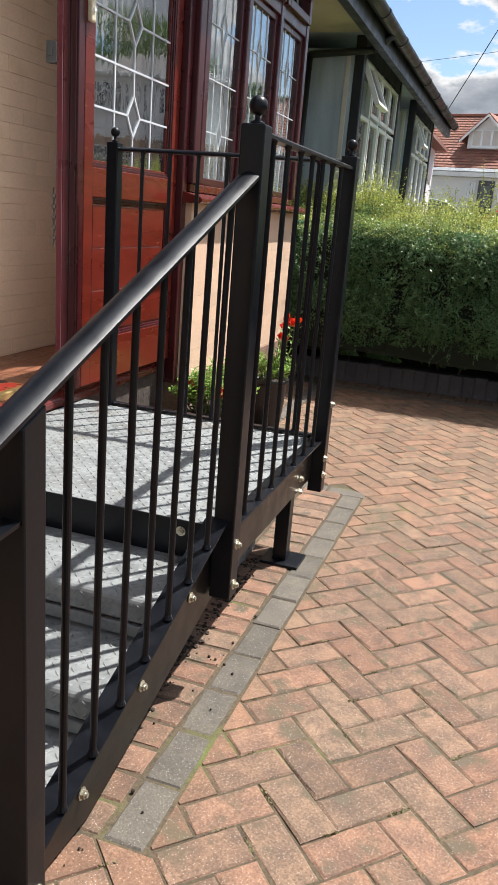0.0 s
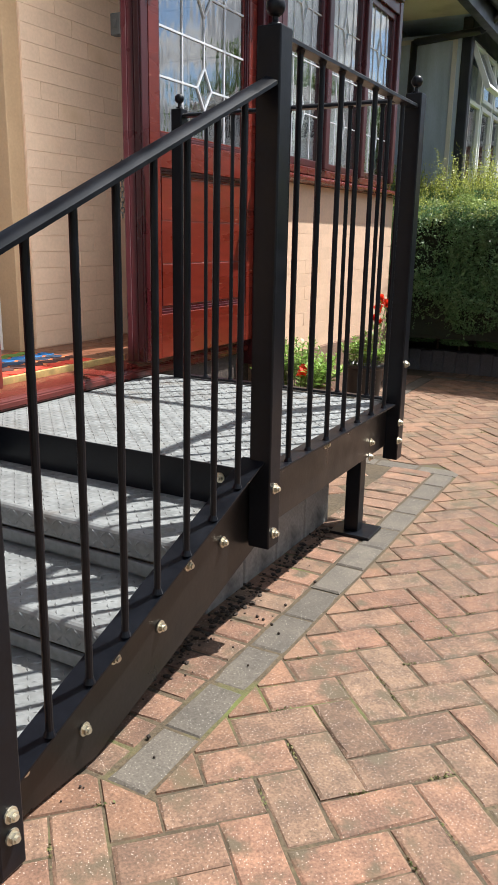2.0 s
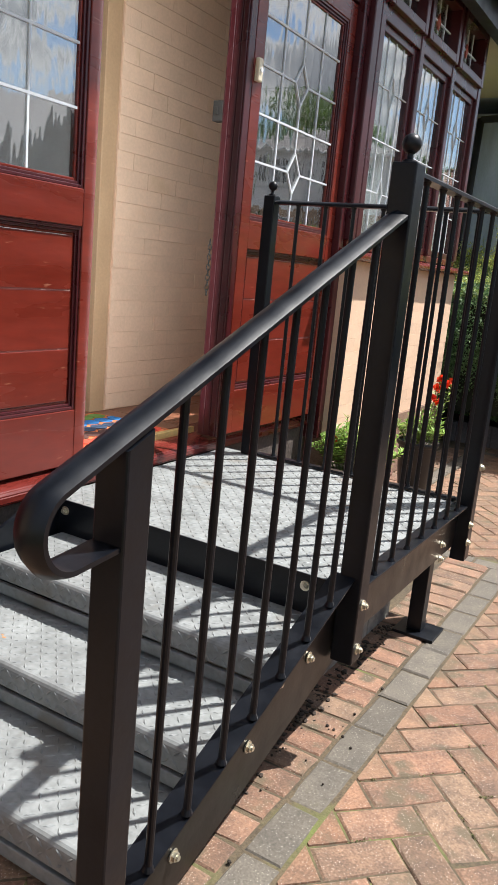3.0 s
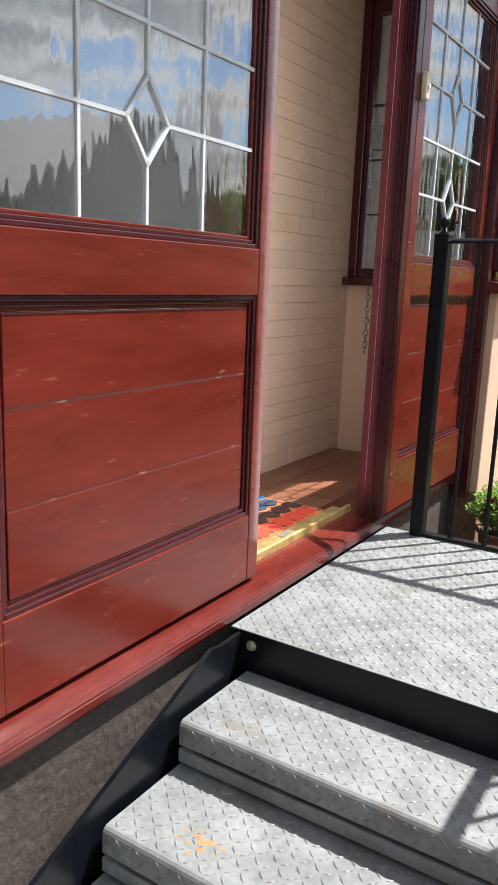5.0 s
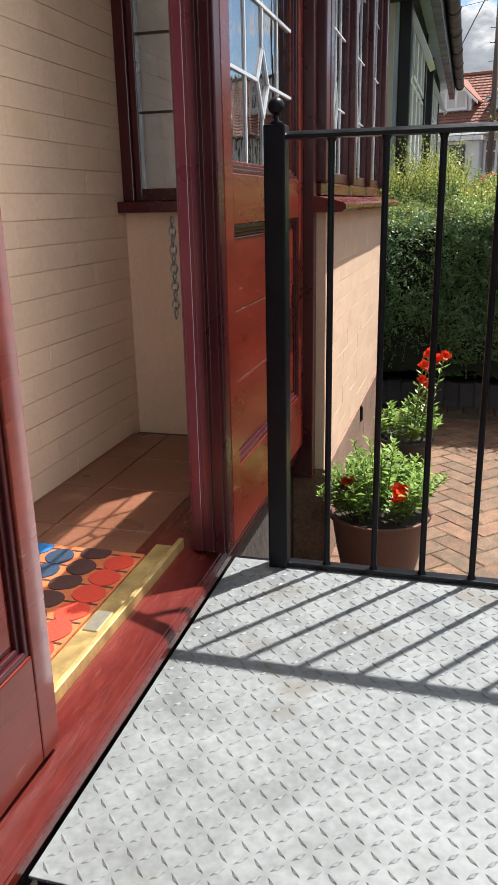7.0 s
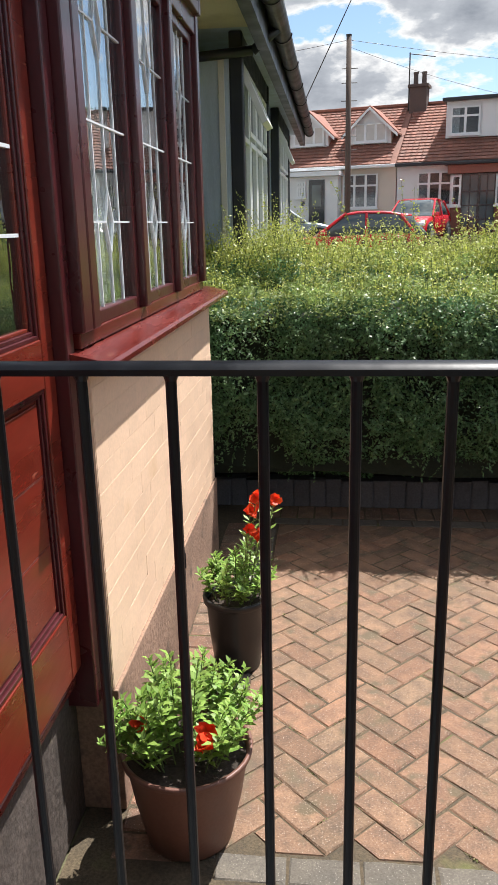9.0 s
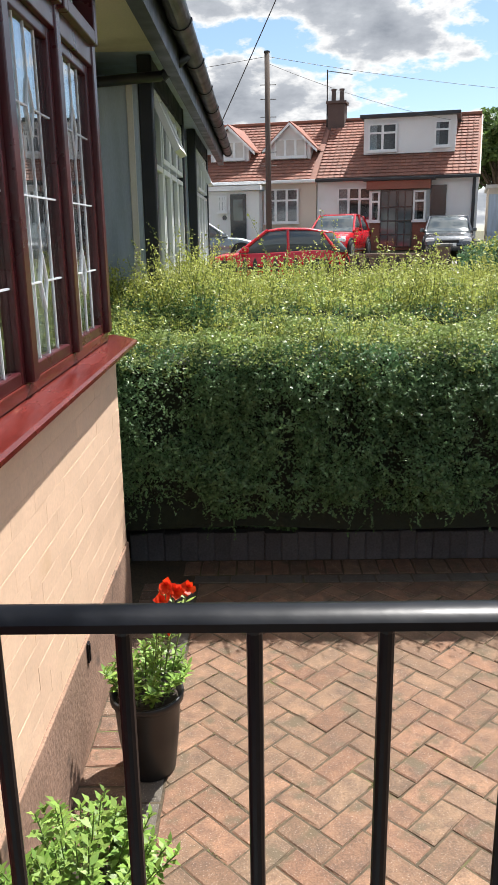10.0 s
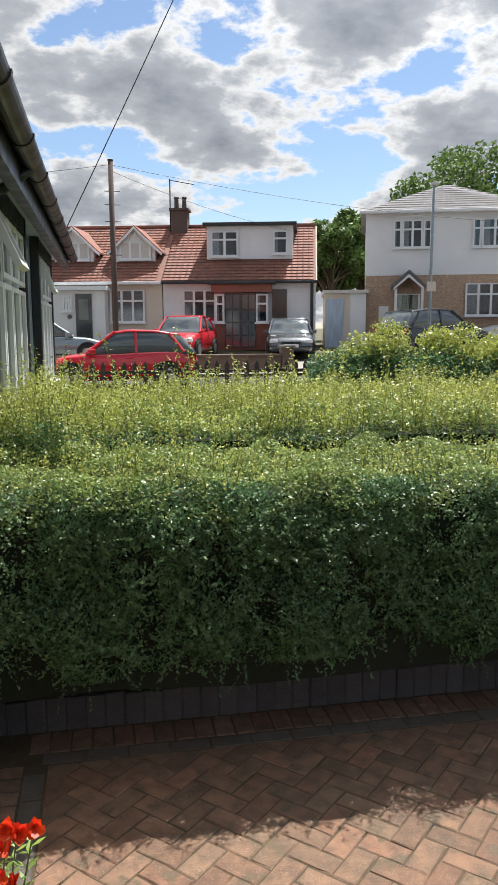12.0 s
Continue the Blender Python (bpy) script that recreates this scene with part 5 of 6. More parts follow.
def tiled_slope(parent, x0, x1, ya, za, yb, zb, material="rooftile", course=0.235, width=0.22):
    """Rows of overlapping tiles from the eave (ya, za) up to the ridge (yb, zb)."""
    ln = math.hypot(yb - ya, zb - za)
    dy, dz = (yb - ya) / ln, (zb - za) / ln
    n = int(ln / course)
    v = []
    for j in range(n):
        a, b = j * course, (j + 1) * course + 0.04
        sh = 0.5 * width * (j % 2)
        k = int((x1 - x0) / width)
        for i in range(k):
            xa, xb = x0 + i * width + 0.008, x0 + (i + 1) * width - 0.008
            up = 0.05
            p = lambda s, x, o: (x, ya + dy * s - dz * o, za + dz * s + dy * o)
            v += [p(a, xa, up), p(a, xb, up), p(b, xb, 0.012), p(b, xa, 0.012)]
            v += [p(a, xa, -0.01), p(a, xb, -0.01), p(a, xb, up), p(a, xa, up)]
            xm = xa + 0.06
            v += [p(a, xa, up), p(a, xm, up + 0.02), p(b, xm, 0.03), p(b, xa, 0.012)]
    ob = new("roof_tiles", quads_mesh("roof_tiles", np.array(v) - np.array([*OFF[parent]]), material))
    ob.parent = parent
    return tagged(ob, "", "", "", "stuff")


EV, RG = 3.56, 6.08
YH = 32.0


def chalet(x0, x1, wall_mat, label):
    h = root("house", ((x0 + x1) / 2, 35, 0.95), label, "house", "houses across the street")
    part("wall", bx(x0, x1, YH, YH + 7, 0.9, EV), wall_mat, h)
    r = part("roof", prism([(YH - 0.25, EV), (YH + 3.5, RG), (YH + 7.2, EV)], 0, x0, x1), "rooftile", h)
    tiled_slope(h, x0, x1, YH - 0.30, EV + 0.02, YH + 3.5, RG + 0.02)
    part("ridge", bx(x0, x1, YH + 3.38, YH + 3.62, RG, RG + 0.12, 0.03), "rooftile", r)
    part("gutter", bx(x0 - 0.05, x1 + 0.05, YH - 0.42, YH - 0.30, EV - 0.10, EV + 0.02, 0.03), "gutter" if wall_mat == "whiterender" else "white", h)
    return h


def dormer_gable(h, xa, xb, zb, apex):
    xm = (xa + xb) / 2
    yd = YH + 0.95
    d = part("dormer", prism([(xa, zb), (xb, zb), (xb, zb + 0.62), (xm, apex - 0.06), (xa, zb + 0.62)], 1, yd, YH + 3.2), "whiterender", h)
    for s, xe in ((-1, xa), (1, xb)):
        o = xe + s * 0.30
        dz = (apex - (zb + 0.62)) / (xb - xm)
        zz = zb + 0.62 - 0.30 * dz
        part("roof", prism([(o, zz), (o, zz + 0.07), (xm, apex + 0.07), (xm, apex)], 1, yd - 0.22, YH + 3.3), "rooftile", d)
        part("bargeboard", prism([(o, zz - 0.10), (o, zz + 0.01), (xm, apex + 0.01), (xm, apex - 0.10)], 1, yd - 0.28, yd - 0.222), "white", d)
    house_window(d, xa + 0.18, xb - 0.18, yd - 0.01, zb + 0.12, zb + 0.80, 3, False, "white", 1.0, "greypaint")


h1 = chalet(-7.5, 3.48, "creamrender", "cream rendered chalet bungalow with two gabled dormers")
dormer_gable(h1, 1.42, 3.05, 4.42, 5.80)
dormer_gable(h1, -1.13, 0.50, 4.42, 5.80)
house_window(h1, 1.40, 2.76, YH - 0.02, 2.0, 3.27, 3, net=1.0)
part("porch", bx(-2.6, 1.30, YH - 0.55, YH - 0.01, 0.9, 3.22), "whiterender", h1)
part("porch_roof", bx(-2.8, 1.42, YH - 0.8, YH - 0.01, 3.23, 3.40), "white", h1)
part("door", bx(0.13, 0.78, YH - 0.60, YH - 0.551, 1.0, 3.1), "carblack", h1)
part("door_light", bx(0.26, 0.65, YH - 0.61, YH - 0.601, 2.1, 2.9), "carglass", h1)
house_window(h1, -0.36, -0.02, YH - 0.56, 2.45, 3.05, 3, True, "white", 1.0)
part("house_number", tube((-0.12, YH - 0.585, 2.22), (-0.12, YH - 0.551, 2.22), 0.09, 14), "carblack", h1)
h2 = chalet(3.52, 9.55, "whiterender", "white chalet bungalow with red tiled roof and wide dormer")
house_window(h2, 4.33, 5.60, YH - 0.02, 2.0, 3.24, 3)
d = part("dormer", bx(5.16, 8.62, YH + 0.95, YH + 3.2, 4.50, 5.80), "whiterender", h2, "wide flat-roofed white dormer")
part("flat_roof", bx(5.02, 8.78, YH + 0.70, YH + 3.3, 5.80, 5.93, 0.02), "gutter", d)
house_window(d, 5.35, 6.42, YH + 0.93, 4.62, 5.60, 2)
house_window(d, 7.85, 8.4, YH + 0.93, 4.7, 5.6, 1)
part("porch", bx(5.62, 7.75, YH - 0.45, YH - 0.01, 0.9, 1.95), "redbrick", h2, "red brick porch base")
part("porch_head", bx(5.5, 7.85, YH - 0.6, YH - 0.01, 3.12, 3.42), "redbrick", h2)
part("porch_canopy", bx(5.35, 8.0, YH - 0.75, YH - 0.01, 3.43, 3.52, 0.01), "gutter", h2)
house_window(h2, 5.66, 5.98, YH - 0.40, 1.98, 3.05, 1)
house_window(h2, 7.25, 7.68, YH - 0.40, 1.98, 3.05, 1)
dd = part("door", bx(6.05, 7.2, YH - 0.46, YH - 0.42, 1.0, 3.05), "carglass", h2, "black-framed glazed double doors")
fr = bmesh.new()
for x in (6.02, 6.30, 6.60, 6.66, 6.92, 7.19):
    add_box(fr, x, x + 0.045, YH - 0.49, YH - 0.461, 1.0, 3.08)
for z in (1.0, 1.45, 1.95, 2.45, 3.04):
    add_box(fr, 6.02, 7.235, YH - 0.485, YH - 0.461, z, z + 0.05)
part("door_frame", fr, "carblack", dd)
part("shutter", bx(7.85, 8.42, YH - 0.06, YH - 0.001, 1.85, 3.25), "carblack", h2)
part("downpipe", tube((9.40, YH - 0.08, 1.0), (9.40, YH - 0.08, 3.5), 0.06, 8), "gutter", h2)
part("gable_wall", prism([(YH, EV), (YH + 3.5, RG), (YH + 7.0, EV)], 0, 9.552, 9.6), "creamrender", h2)
ch = part("chimney", bx(3.36, 4.06, YH + 3.0, YH + 3.7, 5.7, 6.74, 0.02), "chimneybrick", h2, "brown brick chimney with two pots")
part("chimney_cap", bx(3.29, 4.13, YH + 2.93, YH + 3.77, 6.74, 6.84), "chimneybrick", ch)
for x in (3.55, 3.89):
    part("chimney_pot", lathe([(0.13, 0), (0.13, 0.04), (0.10, 0.06), (0.09, 0.42), (0.11, 0.45), (0.11, 0.5)], (x, YH + 3.35, 6.84), 12), "chimneybrick", ch)
aer = root("aerial", (3.5, YH + 3.2, 5.9), "thin television aerial on a mast by the chimney", "aerial")
part("mast", tube((3.30, YH + 3.2, 5.8), (3.30, YH + 3.2, 8.08), 0.028, 6), "iron", aer)
part("boom", tube((3.27, YH + 3.2, 8.04), (4.35, YH + 3.1, 7.82), 0.018, 6), "iron", aer)

gar = root("garage", (10.8, 35, 1), "low flat-roofed garage with grey door", "garage")
part("wall", bx(9.95, 11.62, YH + 1.5, YH + 6, 0.9, 3.15), "creamrender", gar)
part("roof_edge", bx(9.85, 11.7, YH + 1.3, YH + 6, 3.15, 3.27), "greypaint", gar)
part("door", bx(9.98, 10.72, YH + 1.45, YH + 1.499, 0.95, 2.92), "board", gar)
part("side_panel", bx(10.98, 11.60, YH + 1.44, YH + 1.499, 0.95, 3.14), "whiterender", gar, "white rendered wall beside the door")


def turn_to_street(ob, at):
    """Sets a house, built square, along the slanting street line."""
    ob.matrix_basis = Matrix.Translation((3.03, 32.0, 0.3)) @ Matrix.Rotation(radians(-15), 4, "Z") @ Matrix.Translation(Vector(at) - Vector((3.5, 32.0, 0)))


for ob in (h1, h2, gar, aer):
    turn_to_street(ob, ob.location)

h3 = root("house", (15.2, 35, 1), "two-storey house, white above and buff brick below", "house", "houses across the street")
part("lower_wall", bx(11.75, 18.6, YH, YH + 7, 0.9, 3.75), "yellowbrick", h3)
part("upper_wall", bx(11.72, 18.63, YH - 0.03, YH + 7, 3.751, 6.3), "whiterender", h3)
bm = bmesh.new()
vv = [bm.verts.new(p) for p in ((11.5, YH - 0.3, 6.3), (18.9, YH - 0.3, 6.3), (18.9, YH + 7.3, 6.3), (11.5, YH + 7.3, 6.3), (15.1, YH + 3.4, 7.85), (15.4, YH + 3.6, 7.85))]
for q in ((0, 1, 5, 4), (1, 2, 5), (2, 3, 4, 5), (3, 0, 4), (0, 3, 2, 1)):
    bm.faces.new([vv[i] for i in q])
part("roof", bm, "slate", h3)
v = []
for j in range(11):
    t0, t1 = j / 11, (j + 1.12) / 11
    for i in range(24):
        def P(t, u, o):
            xa, xb = 11.5 + 3.6 * t, 18.9 - 3.5 * t
            return (xa + (xb - xa) * u, YH - 0.3 + 3.7 * t, 6.3 + 1.55 * t + o)
        v += [P(t0, i / 24, 0.06), P(t0, (i + 0.93) / 24, 0.06), P(min(t1, 1), (i + 0.93) / 24, 0.02), P(min(t1, 1), i / 24, 0.02)]
ob = new("roof_tiles", quads_mesh("roof_tiles", np.array(v) - np.array([15.2, 35, 1]), "slate"))
ob.parent = h3
tagged(ob, "", "", "", "stuff")
part("gutter", bx(11.45, 18.95, YH - 0.45, YH - 0.31, 6.2, 6.32, 0.03), "white", h3)
for xa, xb in ((12.85, 14.35), (16.0, 17.7)):
    house_window(h3, xa, xa + 0.3, YH - 0.05, 4.85, 5.95, 1)
    house_window(h3, xa + 0.36, xb - 0.36, YH - 0.05, 4.85, 5.95, 2)
    house_window(h3, xb - 0.3, xb, YH - 0.05, 4.85, 5.95, 1)
house_window(h3, 15.8, 17.8, YH - 0.02, 2.1, 3.4, 4)
house_window(h3, 12.95, 13.95, YH - 0.02, 1.0, 3.0, 1)
po = part("porch_canopy", prism([(12.75, 3.18), (12.75, 3.30), (13.45, 3.92), (14.15, 3.30), (14.15, 3.18), (13.45, 3.78)], 1, YH - 1.0, YH - 0.001), "carblack", h3)
part("bargeboard", prism([(12.85, 3.12), (12.85, 3.2), (13.45, 3.74), (14.05, 3.2), (14.05, 3.12), (13.45, 3.62)], 1, YH - 1.03, YH - 1.001), "white", po)
for x in (12.9, 13.95):
    part("post", bx(x, x + 0.1, YH - 0.95, YH - 0.85, 1.0, 3.17), "white", po)
part("meter_box", bx(12.3, 12.7, YH - 0.1, YH - 0.001, 1.9, 2.5), "white", h3)
h3.matrix_basis = Matrix.Translation((11.46, YH, 0.43)) @ Matrix.Rotation(radians(-19), 4, "Z") @ Matrix.Translation((15.2 - 11.75, 35 - YH, 1))


def car(name, label, paint, length, height, width, m, estate=False):
    """A parked car with its nose towards +x, its wheels on z 0."""
    c = root(name, (0, 0, 0), label, "car", "parked cars")
    L, H, W = length, height, width
    hb = H * 0.60
    tail = 0.44 if estate else 0.40

    def lerp(table, x):
        for (a, za), (b, zb) in zip(table, table[1:]):
            if a <= x <= b:
                t = (x - a) / (b - a)
                t = t * t * (3 - 2 * t)
                return za + (zb - za) * t
        return table[-1][1]

    belt = [(-.5, hb - .16), (-.475, hb + .02), (-.40, hb + .06), (.16, hb), (.30, hb - .05), (.43, hb - .16), (.485, hb - .30), (.5, hb - .42)]
    base = [(-.5, .40), (-.47, .24), (-.40, .2), (.42, .2), (.48, .22), (.5, .32)]

    def loft(stations, ring, nm, material, label=""):
        bm = bmesh.new()
        rows = [[bm.verts.new(p) for p in ring(x)] for x in stations]
        k = len(rows[0])
        for p, q in zip(rows, rows[1:]):
            for i in range(k):
                bm.faces.new((p[i], p[(i + 1) % k], q[(i + 1) % k], q[i]))
        bm.faces.new(rows[0][::-1])
        bm.faces.new(rows[-1])
        bmesh.ops.recalc_face_normals(bm, faces=bm.faces)
        return part(nm, bm, material, c, label, smooth=True)

    def body_ring(x):
        w = W / 2 * (1 - .16 * abs(2 * x) ** 5)
        zt, zb = lerp(belt, x), lerp(base, x)
        zm = zb + (zt - zb) * .55
        half = [(w * .90, zb), (w * .985, zb + .08), (w, zm), (w * .975, zt - .06), (w * .90, zt - .005), (w * .45, zt + .015)]
        return [(x * L, -y, z) for y, z in half] + [(x * L, y, z) for y, z in reversed(half)]

    xs = [-.5 + i / 30 for i in range(31)]
    loft(xs, body_ring, "body", paint)
    roofl = [(-tail - .05, hb + .04), (-tail + .0, hb + .22), (-tail + (.055 if estate else .10), H - .10), (-.20, H - .01), (-.06, H), (.04, H - .05), (.22, hb)]

    def cabin_ring(x):
        zt = max(lerp(roofl, x), hb - .02)
        f = (zt - hb) / (H - hb)
        wl, wt = W / 2 * .93, W / 2 * (.93 - .19 * f)
        half = [(wl, hb - .03), (wl * (1 - .5 * f) + wt * .5 * f, (hb + zt) / 2), (wt, max(zt - .05, hb - .025)), (wt - .10, zt)]
        return [(x * L, -y, z) for y, z in half] + [(x * L, y, z) for y, z in reversed(half)]

    xs = [-tail - .044 + (.263 + tail) * i / 22 for i in range(23)]
    loft(xs, cabin_ring, "glasshouse", "carglass", "dark tinted windows")

    def roof_ring(x):
        zt = lerp(roofl, x)
        wt = W / 2 * .755
        half = [(wt, zt - .055), (wt + .008, zt - .03), (wt - .09, zt + .012)]
        return [(x * L, -y, z) for y, z in half] + [(x * L, y, z) for y, z in reversed(half)]

    loft([-tail + .05 + (.0 + tail - .02) * i / 12 for i in range(13)], roof_ring, "roof_panel", paint)
    for y in (-1, 1):
        a, b = W / 2 * .93, W / 2 * .76
        for (xa, za), (xb, zb) in (((L * .215, hb), (L * .03, H - .05)), ((-L * .10, hb), (-L * .10, H - .03)), ((-L * (tail - .03), hb + .02), (-L * (tail - .125), H - .09))):
            part("pillar", add_tube(bmesh.new(), (xa, y * (a + .006), za), (xb, y * (b + .006), zb), 0.04, 6), paint, c)
        part("mirror", bx(L * .155, L * .205, y * (W / 2 + .05) - .07, y * (W / 2 + .05) + .07, hb - .01, hb + .12, .03), paint, c)
        part("sill_trim", bx(-L * .22, L * .24, y * (W / 2 - .02) - .012, y * (W / 2 - .02) + .012, .25, .30), "tyre", c)
        part("door_handle", bx(-L * .08, -L * .035, y * W / 2 - .012, y * W / 2 + .012, hb - .13, hb - .10, .005), paint, c)
        part("headlight", bx(L * .425, L * .478, y * W * .36 - .15, y * W * .36 + .15, hb - .34, hb - .21, .04), "lamp_clear", c)
        part("tail_light", bx(-L * .488, -L * .44, y * W * .40 - .08, y * W * .40 + .08, hb - .22, hb + .02, .03), "lamp_red", c)
        for x in (-L * .30, L * .32):
            part("wheel_arch", tube((x, y * (W / 2 - .16), .335), (x, y * (W / 2 + .004), .335), .355, 24), "tyre", c)
            w = part("wheel", lathe([(0.02, -.1), (.29, -.1), (.305, -.07), (.305, .07), (.29, .1), (.02, .1)], (0, 0, 0), 24), "tyre", c)
            w.matrix_basis = pose(x, y * (W / 2 - .06), .305, 90)
            part("rim", lathe([(0.02, -.108), (.06, -.11), (.19, -.104), (.2, 0), (.19, .104), (.06, .11), (.02, .108)], (0, 0, 0), 18), "alloy", w)
    part("number_plate", bx(-L * .503, -L * .494, -.26, .26, .5, .61), "plate", c)
    part("front_plate", bx(L * .494, L * .503, -.26, .26, .36, .47), "carwhite", c)
    part("grille", bx(L * .485, L * .499, -.34, .34, .48, .56, .01), "tyre", c)
    c.matrix_basis = m
    return c


car("red_car", "bright red hatchback parked along the street", "carred", 3.95, 1.47, 1.68, pose(1.07, 21.5, 0.545, 0, 0, 180), True)
car("red_car", "red hatchback parked nose-out on a forecourt", "carred", 3.7, 1.48, 1.66, pose(3.55, 28.8, 1.03, 0, 0, -112))
car("grey_car", "pale blue-grey saloon parked before the cream house", "cargrey", 4.3, 1.46, 1.72, pose(-1.32, 27.6, 0.93, 0, 0, 6))
car("silver_car", "silver-grey hatchback parked on a forecourt", "carsilver", 4.0, 1.40, 1.68, pose(7.5, 29.1, 1.02, 0, 0, -102))
car("dark_suv", "black estate car parked before the two-storey house", "carblack", 4.7, 1.72, 1.85, pose(13.05, 28.6, 1.02, 0, 0, 20), True)
car("white_van", "white van parked at the edge of the forecourt", "carwhite", 4.6, 1.95, 1.9, pose(17.5, 28.8, 1.03, 0, 0, 180), True)

# telegraph pole with its wires
tp = root("telegraph_pole", (1.06, 25.6, 0.5), "dark timber telegraph pole with step irons", "pole")
part("pole", tube((1.06, 25.6, 0.5), (1.03, 25.6, 7.10), 0.095, 14, 0.075), "woodpole", tp, smooth=True)
for k, z in enumerate((3.9, 4.3, 4.9, 5.3, 5.8, 6.2)):
    part("step_iron", tube((1.06 - 0.24, 25.6, z), (1.06 + 0.24, 25.6, z), 0.012, 6), "iron", tp)
part("cap", tube((1.03, 25.6, 7.08), (1.03, 25.6, 7.13), 0.085, 12), "iron", tp)


def wire(name, a, b, sag, r, label):
    a, b = Vector(a), Vector(b)
    bm = bmesh.new()
    n = 14
    pts = [a.lerp(b, i / n) - Vector((0, 0, sag * 4 * (i / n) * (1 - i / n))) for i in range(n + 1)]
    for p, q in zip(pts, pts[1:]):
        add_tube(bm, p, q, r, 5)
    return thing(name, bm, "iron", label, "cable")


wire("overhead_cable", (0.02, 13.0, 3.25), (3.5, 13.0, 10.25), 0.05, 0.008, "thin black cable rising from the eaves")
wire("overhead_cable", (1.03, 25.6, 6.98), (-16, 28, 6.2), 0.35, 0.007, "thin telephone wire from the pole")
wire("overhead_cable", (1.03, 25.6, 6.98), (22, 30, 6.2), 0.5, 0.007, "thin telephone wire from the pole")
wire("overhead_cable", (1.03, 25.6, 6.8), (9.6, 33, 5.9), 0.25, 0.006, "thin telephone wire from the pole")

lp = root("lamp_post", (11.75, 26.2, 0.7), "slim grey steel street lamp post", "lamp post")
part("column", tube((11.75, 26.2, 0.7), (11.79, 26.2, 6.8), 0.07, 10, 0.04), "cargrey", lp)
part("lamp_head", bx(11.7, 11.95, 26.1, 26.3, 6.8, 6.9, 0.03), "greypaint", lp)
part("notice", bx(11.60, 11.92, 26.08, 26.12, 3.28, 3.60, 0.01), "creamrender", lp, "small pale notice plate")

# picket fence at the end of the front garden
fc = root("picket_fence", (2.3, 15.2, 0.2), "dark stained picket fence at the garden end", "fence")
for z in (0.86, 1.22):
    part("rail", bx(-0.6, 4.6, 15.22, 15.27, z, z + 0.06), "fence", fc)
for i in range(27):
    x = -0.55 + i * 0.19
    part("picket", prism([(x, 0.3), (x + 0.085, 0.3), (x + 0.085, 1.37), (x + 0.042, 1.46), (x, 1.37)], 1, 15.18, 15.215), "fence", fc)
part("gravel_board", bx(-0.6, 4.6, 15.19, 15.26, 0.25, 0.85), "fence", fc)
gw = root("garden_wall", (4.5, 25.1, 0.5), "low brown brick garden wall with pier", "garden wall")
part("wall", bx(-3.5, 6.24, 25.0, 25.22, 0.5, 1.16, 0.01), "wallbrick", gw)
part("coping", bx(-3.5, 6.24, 24.97, 25.25, 1.16, 1.23, 0.01), "wallbrick", gw)
p = part("pier", bx(6.25, 6.62, 24.9, 25.34, 0.5, 1.42, 0.01), "wallbrick", gw)
part("pier_cap", bx(6.2, 6.67, 24.84, 25.4, 1.42, 1.51, 0.02), "concrete", p)


# ---- trees ----
def tree(x, y, z, h, r, seed, n=9000):
    rng = np.random.default_rng(seed)
    t = root("tree", (x, y, z), "broad leafy green tree", "tree", "trees")
    tr = bmesh.new()
    add_tube(tr, (x, y, z), (x, y, z + h * 0.55), 0.22, 8, 0.12)
    cl = []
    for i in range(26):
        a, el = rng.uniform(0, 6.28), rng.uniform(-0.35, 1.0)
        q = rng.uniform(0.45, 1.0)
        cpos = np.array([x + math.cos(a) * r * q * math.cos(el * 1.2), y + math.sin(a) * r * q * math.cos(el * 1.2), z + h * 0.60 + math.sin(el * 1.4) * h * 0.36 * q])
        cl.append((cpos, rng.uniform(0.24, 0.42) * r))
        add_tube(tr, (x, y, z + h * rng.uniform(0.3, 0.55)), Vector(cpos), 0.07, 5, 0.02)
    part("trunk", tr, "bark", t)
    pts = []
    for cpos, cr in cl:
        k = n // 26
        d = rng.normal(0, 1, (k, 3))
        d /= np.linalg.norm(d, axis=1)[:, None]
        pts.append(cpos + d * (cr * rng.uniform(0.6, 1.1, (k, 1))) * np.array([1, 1, 0.8]))
    pts = np.concatenate(pts)
    lv = leaves(rng, pts, np.array([0, 0, 0.7]), 0.16)
    o = new("crown", quads_mesh("crown", lv - np.array([x, y, z]), "tree"))
    o.parent = t
    tagged(o, "", "", "", "stuff")


for i, (x, y, h, r) in enumerate(((13.6, 44, 6.8, 2.2), (16.4, 47, 8.0, 2.6), (21.8, 48, 10.6, 3.9), (25.8, 50, 12.6, 5.0), (31, 49, 6.0, 3.4), (36, 51, 6.0, 3.4))):
    tree(x, y, 1.2, h, r, 40 + i)
# the far side of the drive, seen in the glass
for i, (x, y, h, r) in enumerate(((10.5, -5.5, 3.3, 1.6), (11.5, -1.5, 2.9, 1.4), (12, 6, 3.2, 1.6), (11, -10, 3.4, 1.8), (13, 8.2, 3.0, 1.5), (11, -14, 3.6, 2.0))):
    tree(x, y, 0, h, r, 70 + i, 5200)
nh = root("house", (16, 14.4, 0), "brick house with tiled roof across the drive", "house")
part("wall", prism([(10.6, 0.05), (18.2, 0.05), (18.2, 3.0), (14.4, 5.3), (10.6, 3.0)], 0, 12.6, 19.5), "chimneybrick", nh)
for ya, za in ((10.2, 2.80), (18.6, 2.80)):
    part("roof", prism([(ya, za), (ya, za + 0.12), (14.4, 5.46), (14.4, 5.34)], 0, 12.35, 19.7), "slate", nh)
